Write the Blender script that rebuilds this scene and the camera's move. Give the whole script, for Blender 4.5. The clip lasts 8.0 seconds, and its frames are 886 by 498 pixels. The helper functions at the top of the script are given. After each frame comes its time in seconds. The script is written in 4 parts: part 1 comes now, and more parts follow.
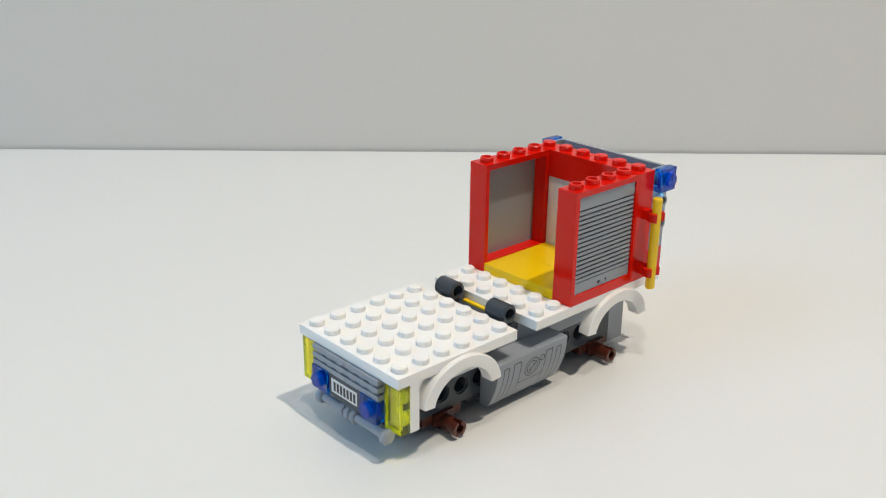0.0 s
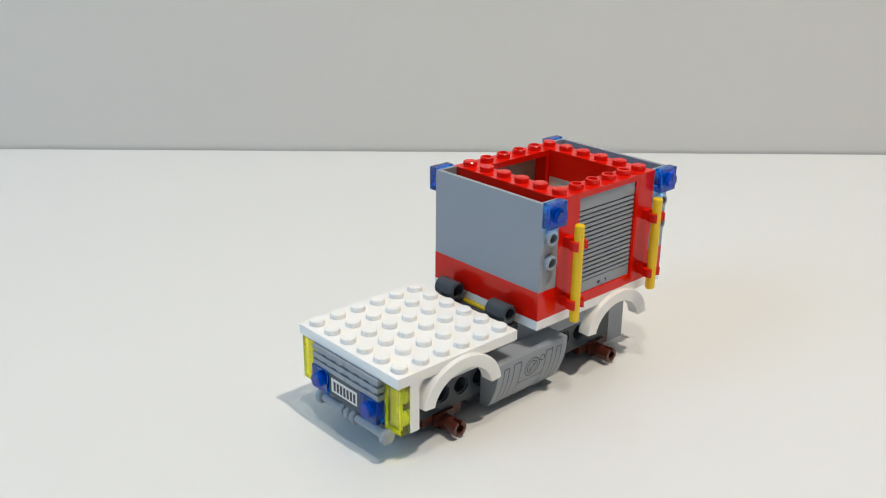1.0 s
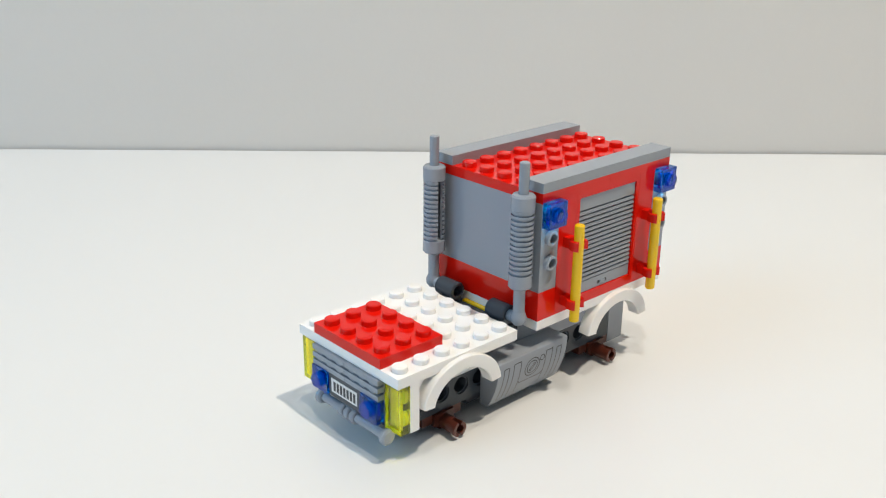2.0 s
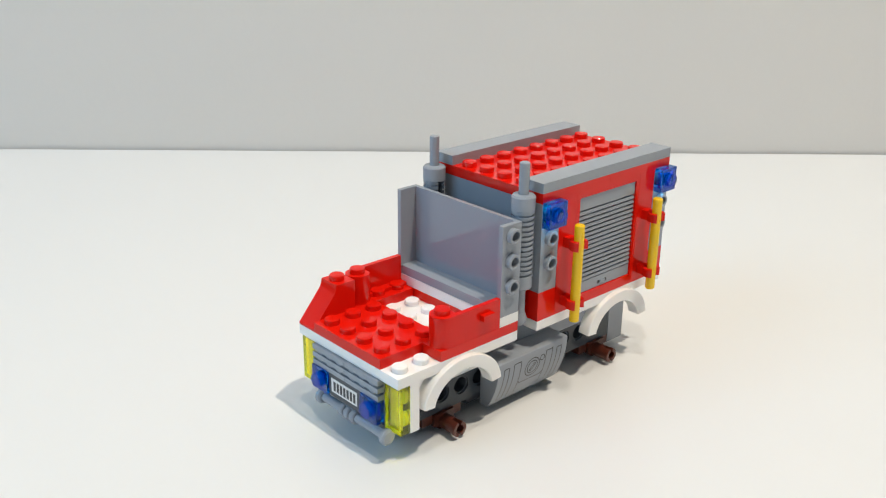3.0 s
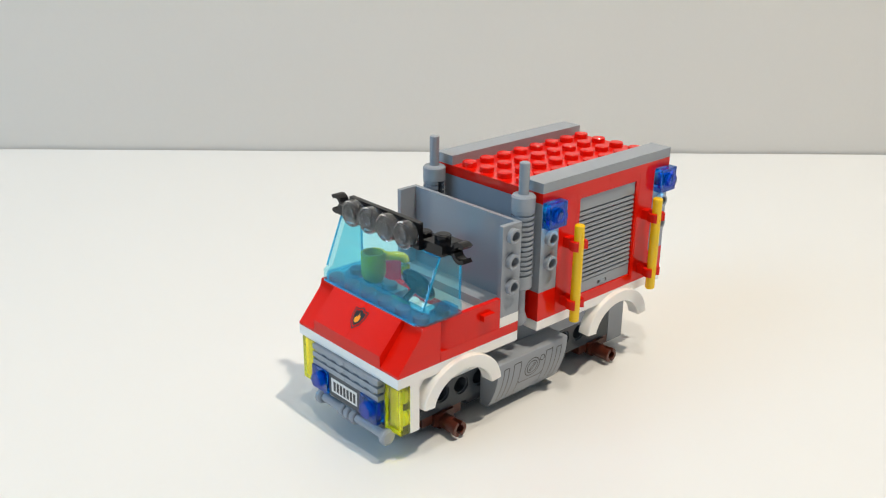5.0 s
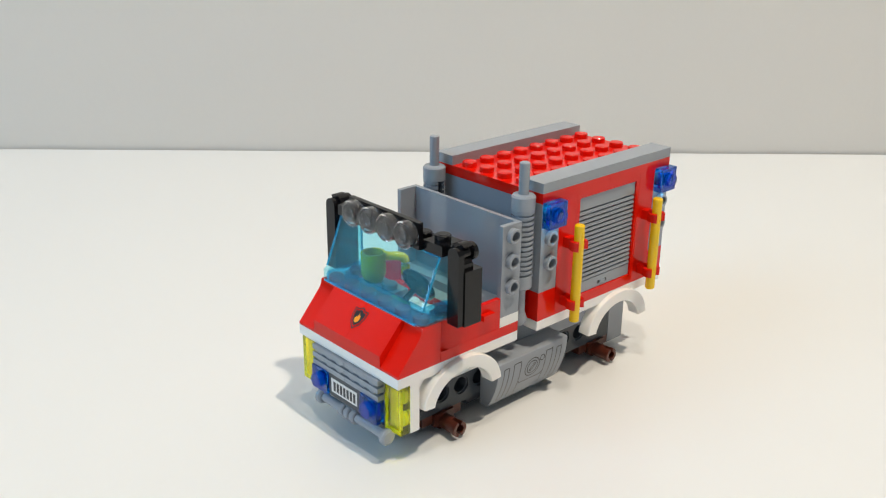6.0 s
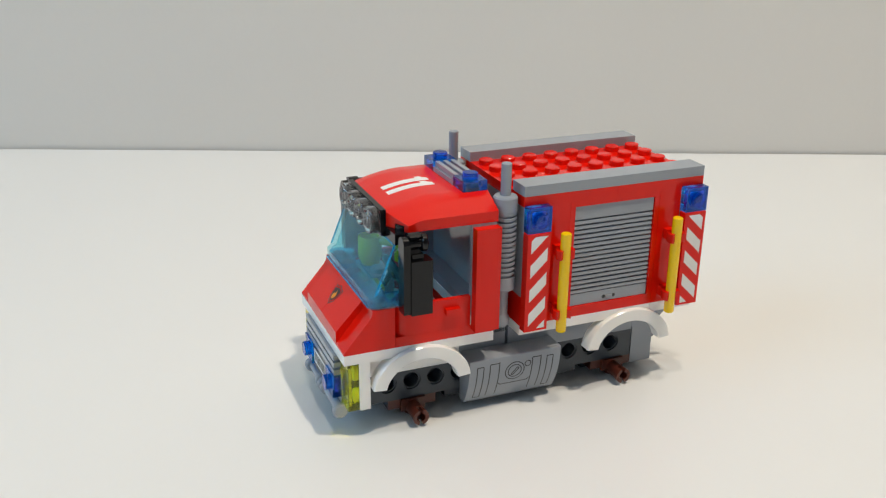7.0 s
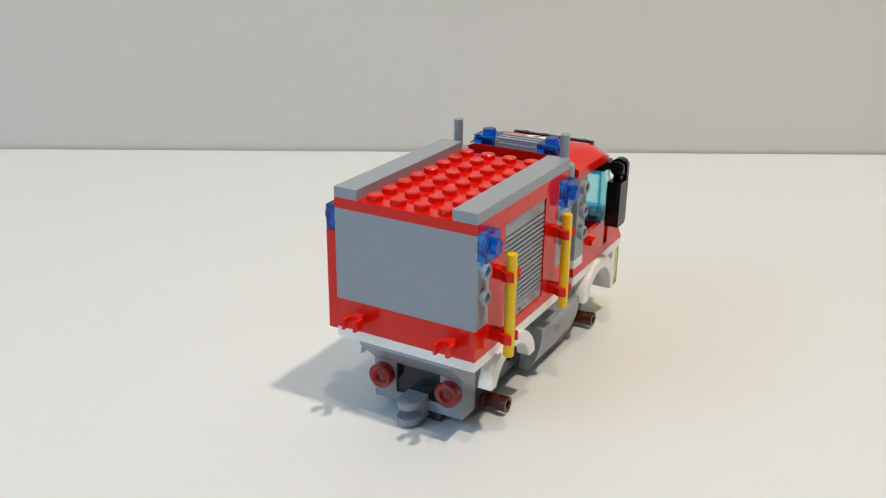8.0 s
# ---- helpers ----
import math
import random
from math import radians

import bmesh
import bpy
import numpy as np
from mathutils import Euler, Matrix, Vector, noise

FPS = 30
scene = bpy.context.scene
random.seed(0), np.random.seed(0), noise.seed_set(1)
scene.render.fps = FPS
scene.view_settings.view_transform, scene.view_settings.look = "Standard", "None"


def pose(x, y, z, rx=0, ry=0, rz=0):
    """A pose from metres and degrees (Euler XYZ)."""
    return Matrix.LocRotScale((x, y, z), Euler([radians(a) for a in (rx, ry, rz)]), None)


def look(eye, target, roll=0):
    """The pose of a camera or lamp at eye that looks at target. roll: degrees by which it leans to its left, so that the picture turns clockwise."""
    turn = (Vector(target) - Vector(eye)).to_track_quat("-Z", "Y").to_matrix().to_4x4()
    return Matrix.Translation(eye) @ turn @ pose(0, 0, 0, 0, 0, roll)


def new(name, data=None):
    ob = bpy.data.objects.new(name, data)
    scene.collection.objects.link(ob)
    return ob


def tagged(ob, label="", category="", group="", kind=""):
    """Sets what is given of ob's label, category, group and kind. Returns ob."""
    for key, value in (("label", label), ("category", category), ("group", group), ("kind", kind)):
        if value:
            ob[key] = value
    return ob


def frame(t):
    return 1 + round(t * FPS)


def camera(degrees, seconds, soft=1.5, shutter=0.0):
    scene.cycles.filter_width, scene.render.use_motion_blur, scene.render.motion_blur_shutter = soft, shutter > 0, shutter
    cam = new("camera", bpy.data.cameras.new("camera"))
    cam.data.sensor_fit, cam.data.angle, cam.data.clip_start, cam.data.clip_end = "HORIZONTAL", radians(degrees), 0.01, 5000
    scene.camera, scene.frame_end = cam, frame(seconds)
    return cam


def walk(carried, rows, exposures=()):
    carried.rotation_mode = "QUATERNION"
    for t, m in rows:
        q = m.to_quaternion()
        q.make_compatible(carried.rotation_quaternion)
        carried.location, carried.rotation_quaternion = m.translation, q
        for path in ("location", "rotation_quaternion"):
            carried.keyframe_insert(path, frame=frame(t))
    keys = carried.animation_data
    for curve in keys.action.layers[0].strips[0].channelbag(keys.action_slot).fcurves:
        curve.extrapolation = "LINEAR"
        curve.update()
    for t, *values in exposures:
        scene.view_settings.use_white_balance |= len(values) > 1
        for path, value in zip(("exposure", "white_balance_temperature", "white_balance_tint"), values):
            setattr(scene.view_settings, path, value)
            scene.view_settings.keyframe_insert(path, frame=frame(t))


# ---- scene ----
cam = camera(49.56, 8.0, soft=1.2)
EYE = pose(-0.0171, -0.2925, 0.1602, 68.616, -0.586, 0)
walk(cam, [(0, EYE), (8, EYE)], exposures=[
    (0, -0.11, 6450, 10), (0.5, -0.18, 6450, 10), (1.0, -0.08, 6450, 10), (1.5, 0.07, 6450, 10), (3.0, 0.12, 6500, 10),
    (3.5, 0.14, 6620, 10), (4.5, 0.17, 6650, 10), (6.0, 0.09, 6680, 10), (6.9, 0.06, 6680, 10), (7.0, -0.08, 6680, 10), (8.0, -0.10, 6650, 10)])

# ---- light: two warm ceiling lamps, an inferred high window to the west, a weak added fill from the south ----
world = bpy.data.worlds.new("room_air")
scene.world = world
world.use_nodes = True
sky = world.node_tree.nodes.new("ShaderNodeTexSky")
sky.sky_type, sky.sun_disc = "NISHITA", False
sky.sun_elevation, sky.sun_rotation = radians(38), radians(120)
world.node_tree.links.new(sky.outputs[0], world.node_tree.nodes["Background"].inputs[0])
world.node_tree.nodes["Background"].inputs[1].default_value = 0.06


def area_lamp(name, eye, target, sx, sy, watts, colour):
    data = bpy.data.lights.new(name, "AREA")
    data.shape, data.size, data.size_y, data.energy, data.color = "RECTANGLE", sx, sy, watts, colour
    ob = new(name, data)
    ob.matrix_world = look(eye, target)
    return ob


area_lamp("ceiling_lamp", (0.47, -0.30, 1.60), (0, 0, 0), 0.055, 0.055, 15.4, (1.0, 0.905, 0.765))
area_lamp("ceiling_lamp", (0.07, -0.28, 1.64), (0, 0, 0), 0.06, 0.06, 5.3, (1.0, 0.905, 0.765))
# west: unseen window inferred from the bluish shade, its height assumed
area_lamp("window_light", (-1.57, -0.75, 1.10), (0, -0.1, 0.0), 1.2, 1.0, 16.5, (0.40, 0.69, 1.0))
# south: weak fill added behind the camera, no window known there
area_lamp("window_light", (-0.2, -2.37, 0.75), (-0.2, 0, 0.55), 1.9, 1.2, 0.8, (0.66, 0.83, 1.0))


# ---- materials ----
def material(name, rgb, rough=0.25, vary=0.02, scale=60.0, bump=0.004, bump_scale=700.0, metal=0.0, glass=0.0, ior=1.5, coat=0.0, rough_vary=0.015, spec=0.45, under=0.0):
    m = bpy.data.materials.new(name)
    m.use_nodes = True
    nt = m.node_tree
    b = nt.nodes["Principled BSDF"]
    b.inputs["Metallic"].default_value = metal
    b.inputs["IOR"].default_value = ior
    b.inputs["Transmission Weight"].default_value = glass
    b.inputs["Coat Weight"].default_value = coat
    if under:
        b.inputs["Subsurface Weight"].default_value = under
        b.inputs["Subsurface Scale"].default_value = 0.0012
        b.inputs["Subsurface Radius"].default_value = (1.0, 0.9, 0.75)
    b.inputs["Specular IOR Level"].default_value = min(0.5, spec + 0.05)
    tex = nt.nodes.new("ShaderNodeTexCoord")
    big = nt.nodes.new("ShaderNodeTexNoise")
    big.inputs["Scale"].default_value, big.inputs["Detail"].default_value = scale, 5
    fine = nt.nodes.new("ShaderNodeTexNoise")
    fine.inputs["Scale"].default_value, fine.inputs["Detail"].default_value = bump_scale, 3
    nt.links.new(tex.outputs["Object"], big.inputs["Vector"])
    nt.links.new(tex.outputs["Object"], fine.inputs["Vector"])
    ramp = nt.nodes.new("ShaderNodeMix")
    ramp.data_type = "RGBA"
    ramp.inputs[6].default_value = (*[max(0, c * (1 - vary)) for c in rgb], 1)
    ramp.inputs[7].default_value = (*[min(1, c * (1 + vary)) for c in rgb], 1)
    nt.links.new(big.outputs["Fac"], ramp.inputs[0])
    nt.links.new(ramp.outputs[2], b.inputs["Base Color"])
    rr = nt.nodes.new("ShaderNodeMapRange")
    rr.inputs["To Min"].default_value, rr.inputs["To Max"].default_value = max(0, rough - rough_vary), rough + rough_vary
    nt.links.new(big.outputs["Fac"], rr.inputs["Value"])
    nt.links.new(rr.outputs[0], b.inputs["Roughness"])
    if bump:
        bn = nt.nodes.new("ShaderNodeBump")
        bn.inputs["Strength"].default_value, bn.inputs["Distance"].default_value = bump, 0.0004
        nt.links.new(fine.outputs["Fac"], bn.inputs["Height"])
        nt.links.new(bn.outputs["Normal"], b.inputs["Normal"])
    return m


def thin_clear(name, tint, body, glow_share=0.04):
    """A thin tinted moulding: light passes straight through each face and is coloured by it; the gloss follows Fresnel;
    a diffuse share imitates inner glow.
    """
    m = bpy.data.materials.new(name)
    m.use_nodes = True
    nt = m.node_tree
    nt.nodes.remove(nt.nodes["Principled BSDF"])
    clear = nt.nodes.new("ShaderNodeBsdfTransparent")
    clear.inputs["Color"].default_value = (*tint, 1)
    # saturated diffuse colour in place of light scattered inside the plastic
    glow = nt.nodes.new("ShaderNodeBsdfDiffuse")
    glow.inputs["Color"].default_value = (*body, 1)
    gloss = nt.nodes.new("ShaderNodeBsdfGlossy")
    gloss.inputs["Roughness"].default_value = 0.02
    tex = nt.nodes.new("ShaderNodeTexCoord")
    noise = nt.nodes.new("ShaderNodeTexNoise")
    noise.inputs["Scale"].default_value, noise.inputs["Detail"].default_value = 120.0, 3
    amount = nt.nodes.new("ShaderNodeMapRange")
    amount.inputs["To Min"].default_value, amount.inputs["To Max"].default_value = glow_share * 0.6, glow_share * 1.4
    inner, outer = nt.nodes.new("ShaderNodeMixShader"), nt.nodes.new("ShaderNodeMixShader")
    facing = nt.nodes.new("ShaderNodeLayerWeight")
    facing.inputs["Blend"].default_value = 0.5
    steep, edge = nt.nodes.new("ShaderNodeMath"), nt.nodes.new("ShaderNodeMath")
    steep.operation, edge.operation = "POWER", "MULTIPLY_ADD"
    steep.inputs[1].default_value = 5.0
    edge.inputs[1].default_value, edge.inputs[2].default_value = 0.95, 0.045
    nt.links.new(facing.outputs["Facing"], steep.inputs[0])
    nt.links.new(steep.outputs[0], edge.inputs[0])
    for a, b in ((tex.outputs["Object"], noise.inputs["Vector"]), (noise.outputs["Fac"], amount.inputs["Value"]), (amount.outputs[0], inner.inputs[0]),
                 (clear.outputs[0], inner.inputs[1]), (glow.outputs[0], inner.inputs[2]), (edge.outputs[0], outer.inputs[0]),
                 (inner.outputs[0], outer.inputs[1]), (gloss.outputs[0], outer.inputs[2]), (outer.outputs[0], nt.nodes["Material Output"].inputs["Surface"])):
        nt.links.new(a, b)
    return m


RED = material("red_plastic", (0.74, 0.009, 0.003), 0.09, spec=0.28)
WHITE = material("white_plastic", (0.90, 0.885, 0.855), 0.2, 0.015, under=0.3)
GREY = material("light_grey_plastic", (0.30, 0.325, 0.36), 0.1)
DARK = material("dark_grey_plastic", (0.055, 0.064, 0.075), 0.2, spec=0.3)
BLACK = material("black_plastic", (0.006, 0.006, 0.007), 0.16, spec=0.28)
YELLOW = material("yellow_plastic", (0.92, 0.58, 0.004), 0.14)
BROWN = material("brown_plastic", (0.095, 0.022, 0.012), 0.28)
BLUE = material("clear_blue_plastic", (0.0, 0.23, 0.95), 0.01, 0.03, bump=0.0, glass=0.95, rough_vary=0.01)
LENS = material("clear_yellow_plastic", (0.98, 0.88, 0.0), 0.01, 0.03, bump=0.0, glass=0.97, rough_vary=0.01)
AQUA = thin_clear("clear_light_blue_plastic", (0.70, 0.97, 1.0), (0.16, 0.72, 1.0), 0.07)
AQUA_SOLID = material("solid_light_blue_plastic", (0.36, 0.90, 1.0), 0.01, 0.01, bump=0.0, glass=0.95, rough_vary=0.01)
# tint of the bars that imitate bright refracting edges
EDGE_GLINT = material("light_blue_edge_glint", (0.04, 0.62, 0.95), 0.03, 0.02, bump=0.0, glass=0.8, rough_vary=0.01)
# same plastic, coloured deeper for the light trapped in the base
SILL = thin_clear("light_blue_sill_trapped_light", (0.48, 0.87, 1.0), (0.02, 0.45, 1.0), 0.18)
CLEAR = material("clear_plastic", (0.985, 0.985, 0.99), 0.01, 0.01, bump=0.0, glass=0.965, rough_vary=0.005)
RUBY = material("clear_red_plastic", (0.80, 0.02, 0.015), 0.04, 0.05, bump=0.0, glass=0.85, rough_vary=0.02)
# print black, also the shade in the shutter's pin holes
INK = material("black_print", (0.012, 0.012, 0.014), 0.35, bump=0.0)
LINE = material("dark_grey_print", (0.028, 0.03, 0.036), 0.35, bump=0.0)
STICKER = material("white_print", (0.80, 0.79, 0.77), 0.3, 0.02, bump=0.0)
FLAME = material("orange_print", (0.85, 0.30, 0.01), 0.35, bump=0.0)
TABLE = material("white_laminate", (0.755, 0.757, 0.745), 0.3, 0.01, 6.0, 0.03, 500.0)
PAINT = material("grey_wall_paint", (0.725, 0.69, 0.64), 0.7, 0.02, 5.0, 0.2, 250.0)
# unseen walls and ceiling: grey lowered to cut the warm bounce
PLASTER = material("unseen_wall_low_bounce", (0.38, 0.39, 0.40), 0.8, 0.02, 5.0, 0.2, 250.0)
BOARDS = material("oak_floor", (0.26, 0.20, 0.14), 0.5, 0.25, 9.0, 0.1, 90.0)


# ---- mesh helpers; the truck's sizes are in millimetres: x from the front edge back, y across, z from the cab plate's face ----
PL = 3.238          # one plate
BASE = 9 * PL       # the cab plate's face above the table
CX, CY = 60.0, 24.0
MM = 0.001
B = 56.8            # where the box body begins


def place(v):
    return Vector(((v[0] - CX) * MM, (v[1] - CY) * MM, (v[2] + BASE) * MM))


def bevel(bm, verts, size, seg=2):
    vs = set(verts)
    edges = [e for e in bm.edges if e.verts[0] in vs and e.verts[1] in vs and e.calc_face_angle(0) > 0.5]
    bmesh.ops.bevel(bm, geom=edges, offset=size, segments=seg, affect="EDGES", profile=0.6)


def box(bm, x0, x1, y0, y1, z0, z1, r=0.16):
    vs = [bm.verts.new((x, y, z)) for x in (x0, x1) for y in (y0, y1) for z in (z0, z1)]
    for f in ((0, 1, 3, 2), (4, 6, 7, 5), (0, 4, 5, 1), (2, 3, 7, 6), (0, 2, 6, 4), (1, 5, 7, 3)):
        bm.faces.new([vs[i] for i in f])
    if r:
        bevel(bm, vs, min(r, 0.3 * min(abs(x1 - x0), abs(y1 - y0), abs(z1 - z0))))


AX = {"x": Matrix.Rotation(radians(90), 4, "Y"), "y": Matrix.Rotation(radians(-90), 4, "X"), "z": Matrix.Identity(4)}


def lathe(bm, p, axis, rows, seg=20, flip=1):
    """Rows of (radius, height) turned about an axis through p; flip=-1 points it the other way."""
    m = Matrix.Translation(p) @ AX[axis]
    rings = []
    for r, h in rows:
        if r < 1e-6:
            rings.append([bm.verts.new(m @ Vector((0, 0, h * flip)))])
        else:
            rings.append([bm.verts.new(m @ Vector((r * math.cos(2 * math.pi * i / seg), r * math.sin(2 * math.pi * i / seg), h * flip))) for i in range(seg)])
    for a, b in zip(rings, rings[1:]):
        for i in range(seg):
            j = (i + 1) % seg
            if len(a) == 1 and len(b) == 1:
                continue
            if len(a) == 1:
                bm.faces.new((a[0], b[i], b[j]))
            elif len(b) == 1:
                bm.faces.new((a[i], a[j], b[0]))
            else:
                bm.faces.new((a[i], a[j], b[j], b[i]))


def rod(bm, p, axis, r, h, seg=20, e=0.25, flip=1):
    lathe(bm, p, axis, [(0, 0), (r - e, 0), (r, e), (r, h - e), (r - e, h), (0, h)], seg, flip)


def stud(bm, x, y, z, axis="z", flip=1, hollow=False, r=2.4, h=1.75, seg=20):
    rows = [(r, -0.3), (r, h - 0.25), (r - 0.25, h)]
    rows += [(1.65, h), (1.6, h - 0.1), (1.6, 0.05), (0, 0.05)] if hollow else [(1.5, h), (1.45, h + 0.08), (0, h + 0.08)]
    lathe(bm, (x, y, z), axis, rows, seg, flip)


def prism(bm, pts, axis, a, b, r=0.25):
    """A closed outline swept along an axis from a to b; the outline holds the other two coordinates in order."""
    def v(p, t):
        return {"x": (t, p[0], p[1]), "y": (p[0], t, p[1]), "z": (p[0], p[1], t)}[axis]
    lo = [bm.verts.new(v(p, a)) for p in pts]
    hi = [bm.verts.new(v(p, b)) for p in pts]
    n = len(pts)
    faces = [bm.faces.new(lo), bm.faces.new(hi)] + [bm.faces.new((lo[i], lo[(i + 1) % n], hi[(i + 1) % n], hi[i])) for i in range(n)]
    if r:
        bevel(bm, lo + hi, r)


def tube(bm, pts, r, seg=12):
    """A round bar along a line of points."""
    ps = [Vector(p) for p in pts]
    rings = []
    for i, p in enumerate(ps):
        d = (ps[min(i + 1, len(ps) - 1)] - ps[max(i - 1, 0)]).normalized()
        q = d.to_track_quat("Z", "Y")
        rings.append([bm.verts.new(p + q @ Vector((r * math.cos(2 * math.pi * k / seg), r * math.sin(2 * math.pi * k / seg), 0))) for k in range(seg)])
    for a, b in zip(rings, rings[1:]):
        for i in range(seg):
            j = (i + 1) % seg
            bm.faces.new((a[i], a[j], b[j], b[i]))
    bm.faces.new(rings[0]), bm.faces.new(rings[-1])


def holed_cell(bm, x0, x1, z0, z1, xc, zc, r, ya, yb, shut="lrtb"):
    """A wall piece from ya to yb with a round blind hole in its face at ya; shut names the outer sides that are closed.
    """
    angles = sorted([2 * math.pi * i / 20 + 0.01 for i in range(20)] + [math.atan2(z - zc, x - xc) % (2 * math.pi) for x in (x0, x1) for z in (z0, z1)])
    ring, edge = [], []
    for a in angles:
        c, sn = math.cos(a), math.sin(a)
        f = min(((x1 if c > 0 else x0) - xc) / c if abs(c) > 1e-6 else 99, ((z1 if sn > 0 else z0) - zc) / sn if abs(sn) > 1e-6 else 99)
        ring.append((xc + r * c, zc + r * sn))
        edge.append((xc + f * c, zc + f * sn))
    rv = [[bm.verts.new((p[0], y, p[1])) for p in ring] for y in (ya, ya + 0.85 * (yb - ya))]
    ev = [[bm.verts.new((p[0], y, p[1])) for p in edge] for y in (ya, yb)]
    n = len(angles)
    bm.faces.new(rv[1]), bm.faces.new(ev[1])
    for i in range(n):
        j = (i + 1) % n
        bm.faces.new((rv[0][i], rv[0][j], ev[0][j], ev[0][i]))
        bm.faces.new((rv[0][i], rv[0][j], rv[1][j], rv[1][i]))
        p, q = edge[i], edge[j]
        side = ("l" if abs(p[0] + q[0] - 2 * x0) < 1e-4 else "r" if abs(p[0] + q[0] - 2 * x1) < 1e-4 else "t" if abs(p[1] + q[1] - 2 * z1) < 1e-4 else "b")
        if side in shut:
            bm.faces.new((ev[0][i], ev[0][j], ev[1][j], ev[1][i]))


def open_ring(bm, p, axis, r0, r1, h0, h1, gap, width, seg=22):
    """A ring with a slot of the given width in degrees, facing the angle gap."""
    u, v = {"z": (0, 1), "y": (0, 2), "x": (1, 2)}[axis]
    arc = [radians(gap + width / 2 + (360 - width) * i / seg) for i in range(seg + 1)]
    pts = [(p[u] + r1 * math.cos(a), p[v] + r1 * math.sin(a)) for a in arc] + [(p[u] + r0 * math.cos(a), p[v] + r0 * math.sin(a)) for a in reversed(arc)]
    for i in range(seg):
        k = len(pts) - 1
        prism(bm, [pts[i], pts[i + 1], pts[k - i - 1], pts[k - i]], axis, h0, h1, 0)


def finish(bm, name, mat, smooth=35):
    bmesh.ops.recalc_face_normals(bm, faces=bm.faces)
    me = bpy.data.meshes.new(name)
    for f in bm.faces:
        f.smooth = True
    for e in bm.edges:
        e.smooth = e.calc_face_angle(3.2) < radians(smooth)
    bm.to_mesh(me)
    bm.free()
    me.materials.append(mat)
    return me


def part(name, bm, mat, parent, label=""):
    """Links a truck-space bmesh as one mesh under a thing or a part."""
    for v in bm.verts:
        v.co = place(v.co)
    ob = new(name, finish(bm, name, mat))
    ob.parent = parent
    if label:
        tagged(ob, label)
    return ob


def room_part(name, bm, mat, label, category=""):
    return tagged(new(name, finish(bm, name, mat)), label, category, kind="structure")


NEW = bmesh.new

# ---- the place: a table against a grey wall; the rest of the closed room is unseen and assumed ----
bm = NEW()
box(bm, -0.62, 0.62, -0.88, 0, -0.028, 0, 0.002)
table_top = finish(bm, "table_top", TABLE)
table = tagged(new("table"), "plain white laminate table standing against a grey wall", "table")
table.matrix_world = pose(0, 0.2812, 0, 0, 0, 0.74)
t_top = new("tabletop", table_top)
t_top.parent = table
for sx in (-0.57, 0.57):
    for sy in (-0.83, -0.06):
        bm = NEW()
        box(bm, sx - 0.025, sx + 0.025, sy - 0.025, sy + 0.025, -0.75, -0.028, 0.002)
        leg = new("leg", finish(bm, "leg", TABLE))
        leg.parent = table

bm = NEW()
box(bm, -1.6, 1.6, 0, 0.1, -0.75, 1.75, 0)
wall_north = room_part("wall_north", bm, PAINT, "smooth light grey painted wall behind the table", "wall")
wall_north.matrix_world = pose(0, 0.2832, 0, 0, 0, 0.74)
bm = NEW()
box(bm, -1.7, 1.7, -2.5, 0.4, -0.85, -0.75, 0)
room_part("floor", bm, BOARDS, "brown oak floor of the room", "floor")
# ceiling and remaining walls are unseen; their grey keeps bounced light down
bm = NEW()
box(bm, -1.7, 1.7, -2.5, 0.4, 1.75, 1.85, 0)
room_part("ceiling", bm, PLASTER, "plain unseen ceiling, greyed to limit bounced light", "ceiling")
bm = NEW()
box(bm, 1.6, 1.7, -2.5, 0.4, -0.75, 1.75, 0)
room_part("wall_east", bm, PLASTER, "plain unseen side wall, greyed to limit bounced light", "wall")
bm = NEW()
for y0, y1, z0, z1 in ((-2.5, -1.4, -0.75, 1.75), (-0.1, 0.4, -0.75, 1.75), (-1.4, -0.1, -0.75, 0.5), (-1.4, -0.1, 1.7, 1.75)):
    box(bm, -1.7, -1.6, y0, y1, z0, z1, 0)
room_part("wall_west", bm, PLASTER, "unseen side wall with an opening for the west light, greyed to limit bounce", "wall")
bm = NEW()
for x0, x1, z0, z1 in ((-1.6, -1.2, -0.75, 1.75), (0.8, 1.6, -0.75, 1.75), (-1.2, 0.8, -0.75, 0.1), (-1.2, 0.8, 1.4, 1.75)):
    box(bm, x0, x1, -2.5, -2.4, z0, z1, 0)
room_part("wall_south", bm, PLASTER, "unseen wall with a wide opening for the added fill, greyed to limit bounce", "wall")

# ---- the truck ----
truck = tagged(new("toy_fire_truck"), "red toy fire truck of plastic bricks without wheels on a table", "toy truck")
HOME = pose(0, 0, 0, 0, 0, 42.28)
truck.matrix_world = HOME
LATER = []          # (part, time of arrival)


def later(ob, t):
    LATER.append((ob, t))
    return ob


def plate(name, x0, x1, y0, y1, z0, z1, mat, label="", studs=True, hollow=False, skip=None):
    bm = NEW()
    g = 0.04
    box(bm, x0 + g, x1 - g, y0 + g, y1 - g, z0, z1)
    if studs:
        for i in range(round((x1 - x0) / 8)):
            for j in range(round((y1 - y0) / 8)):
                if not (skip and skip(i, j)):
                    stud(bm, x0 + 4 + 8 * i, y0 + 4 + 8 * j, z1, hollow=hollow)
    return part(name, bm, mat, truck, label)


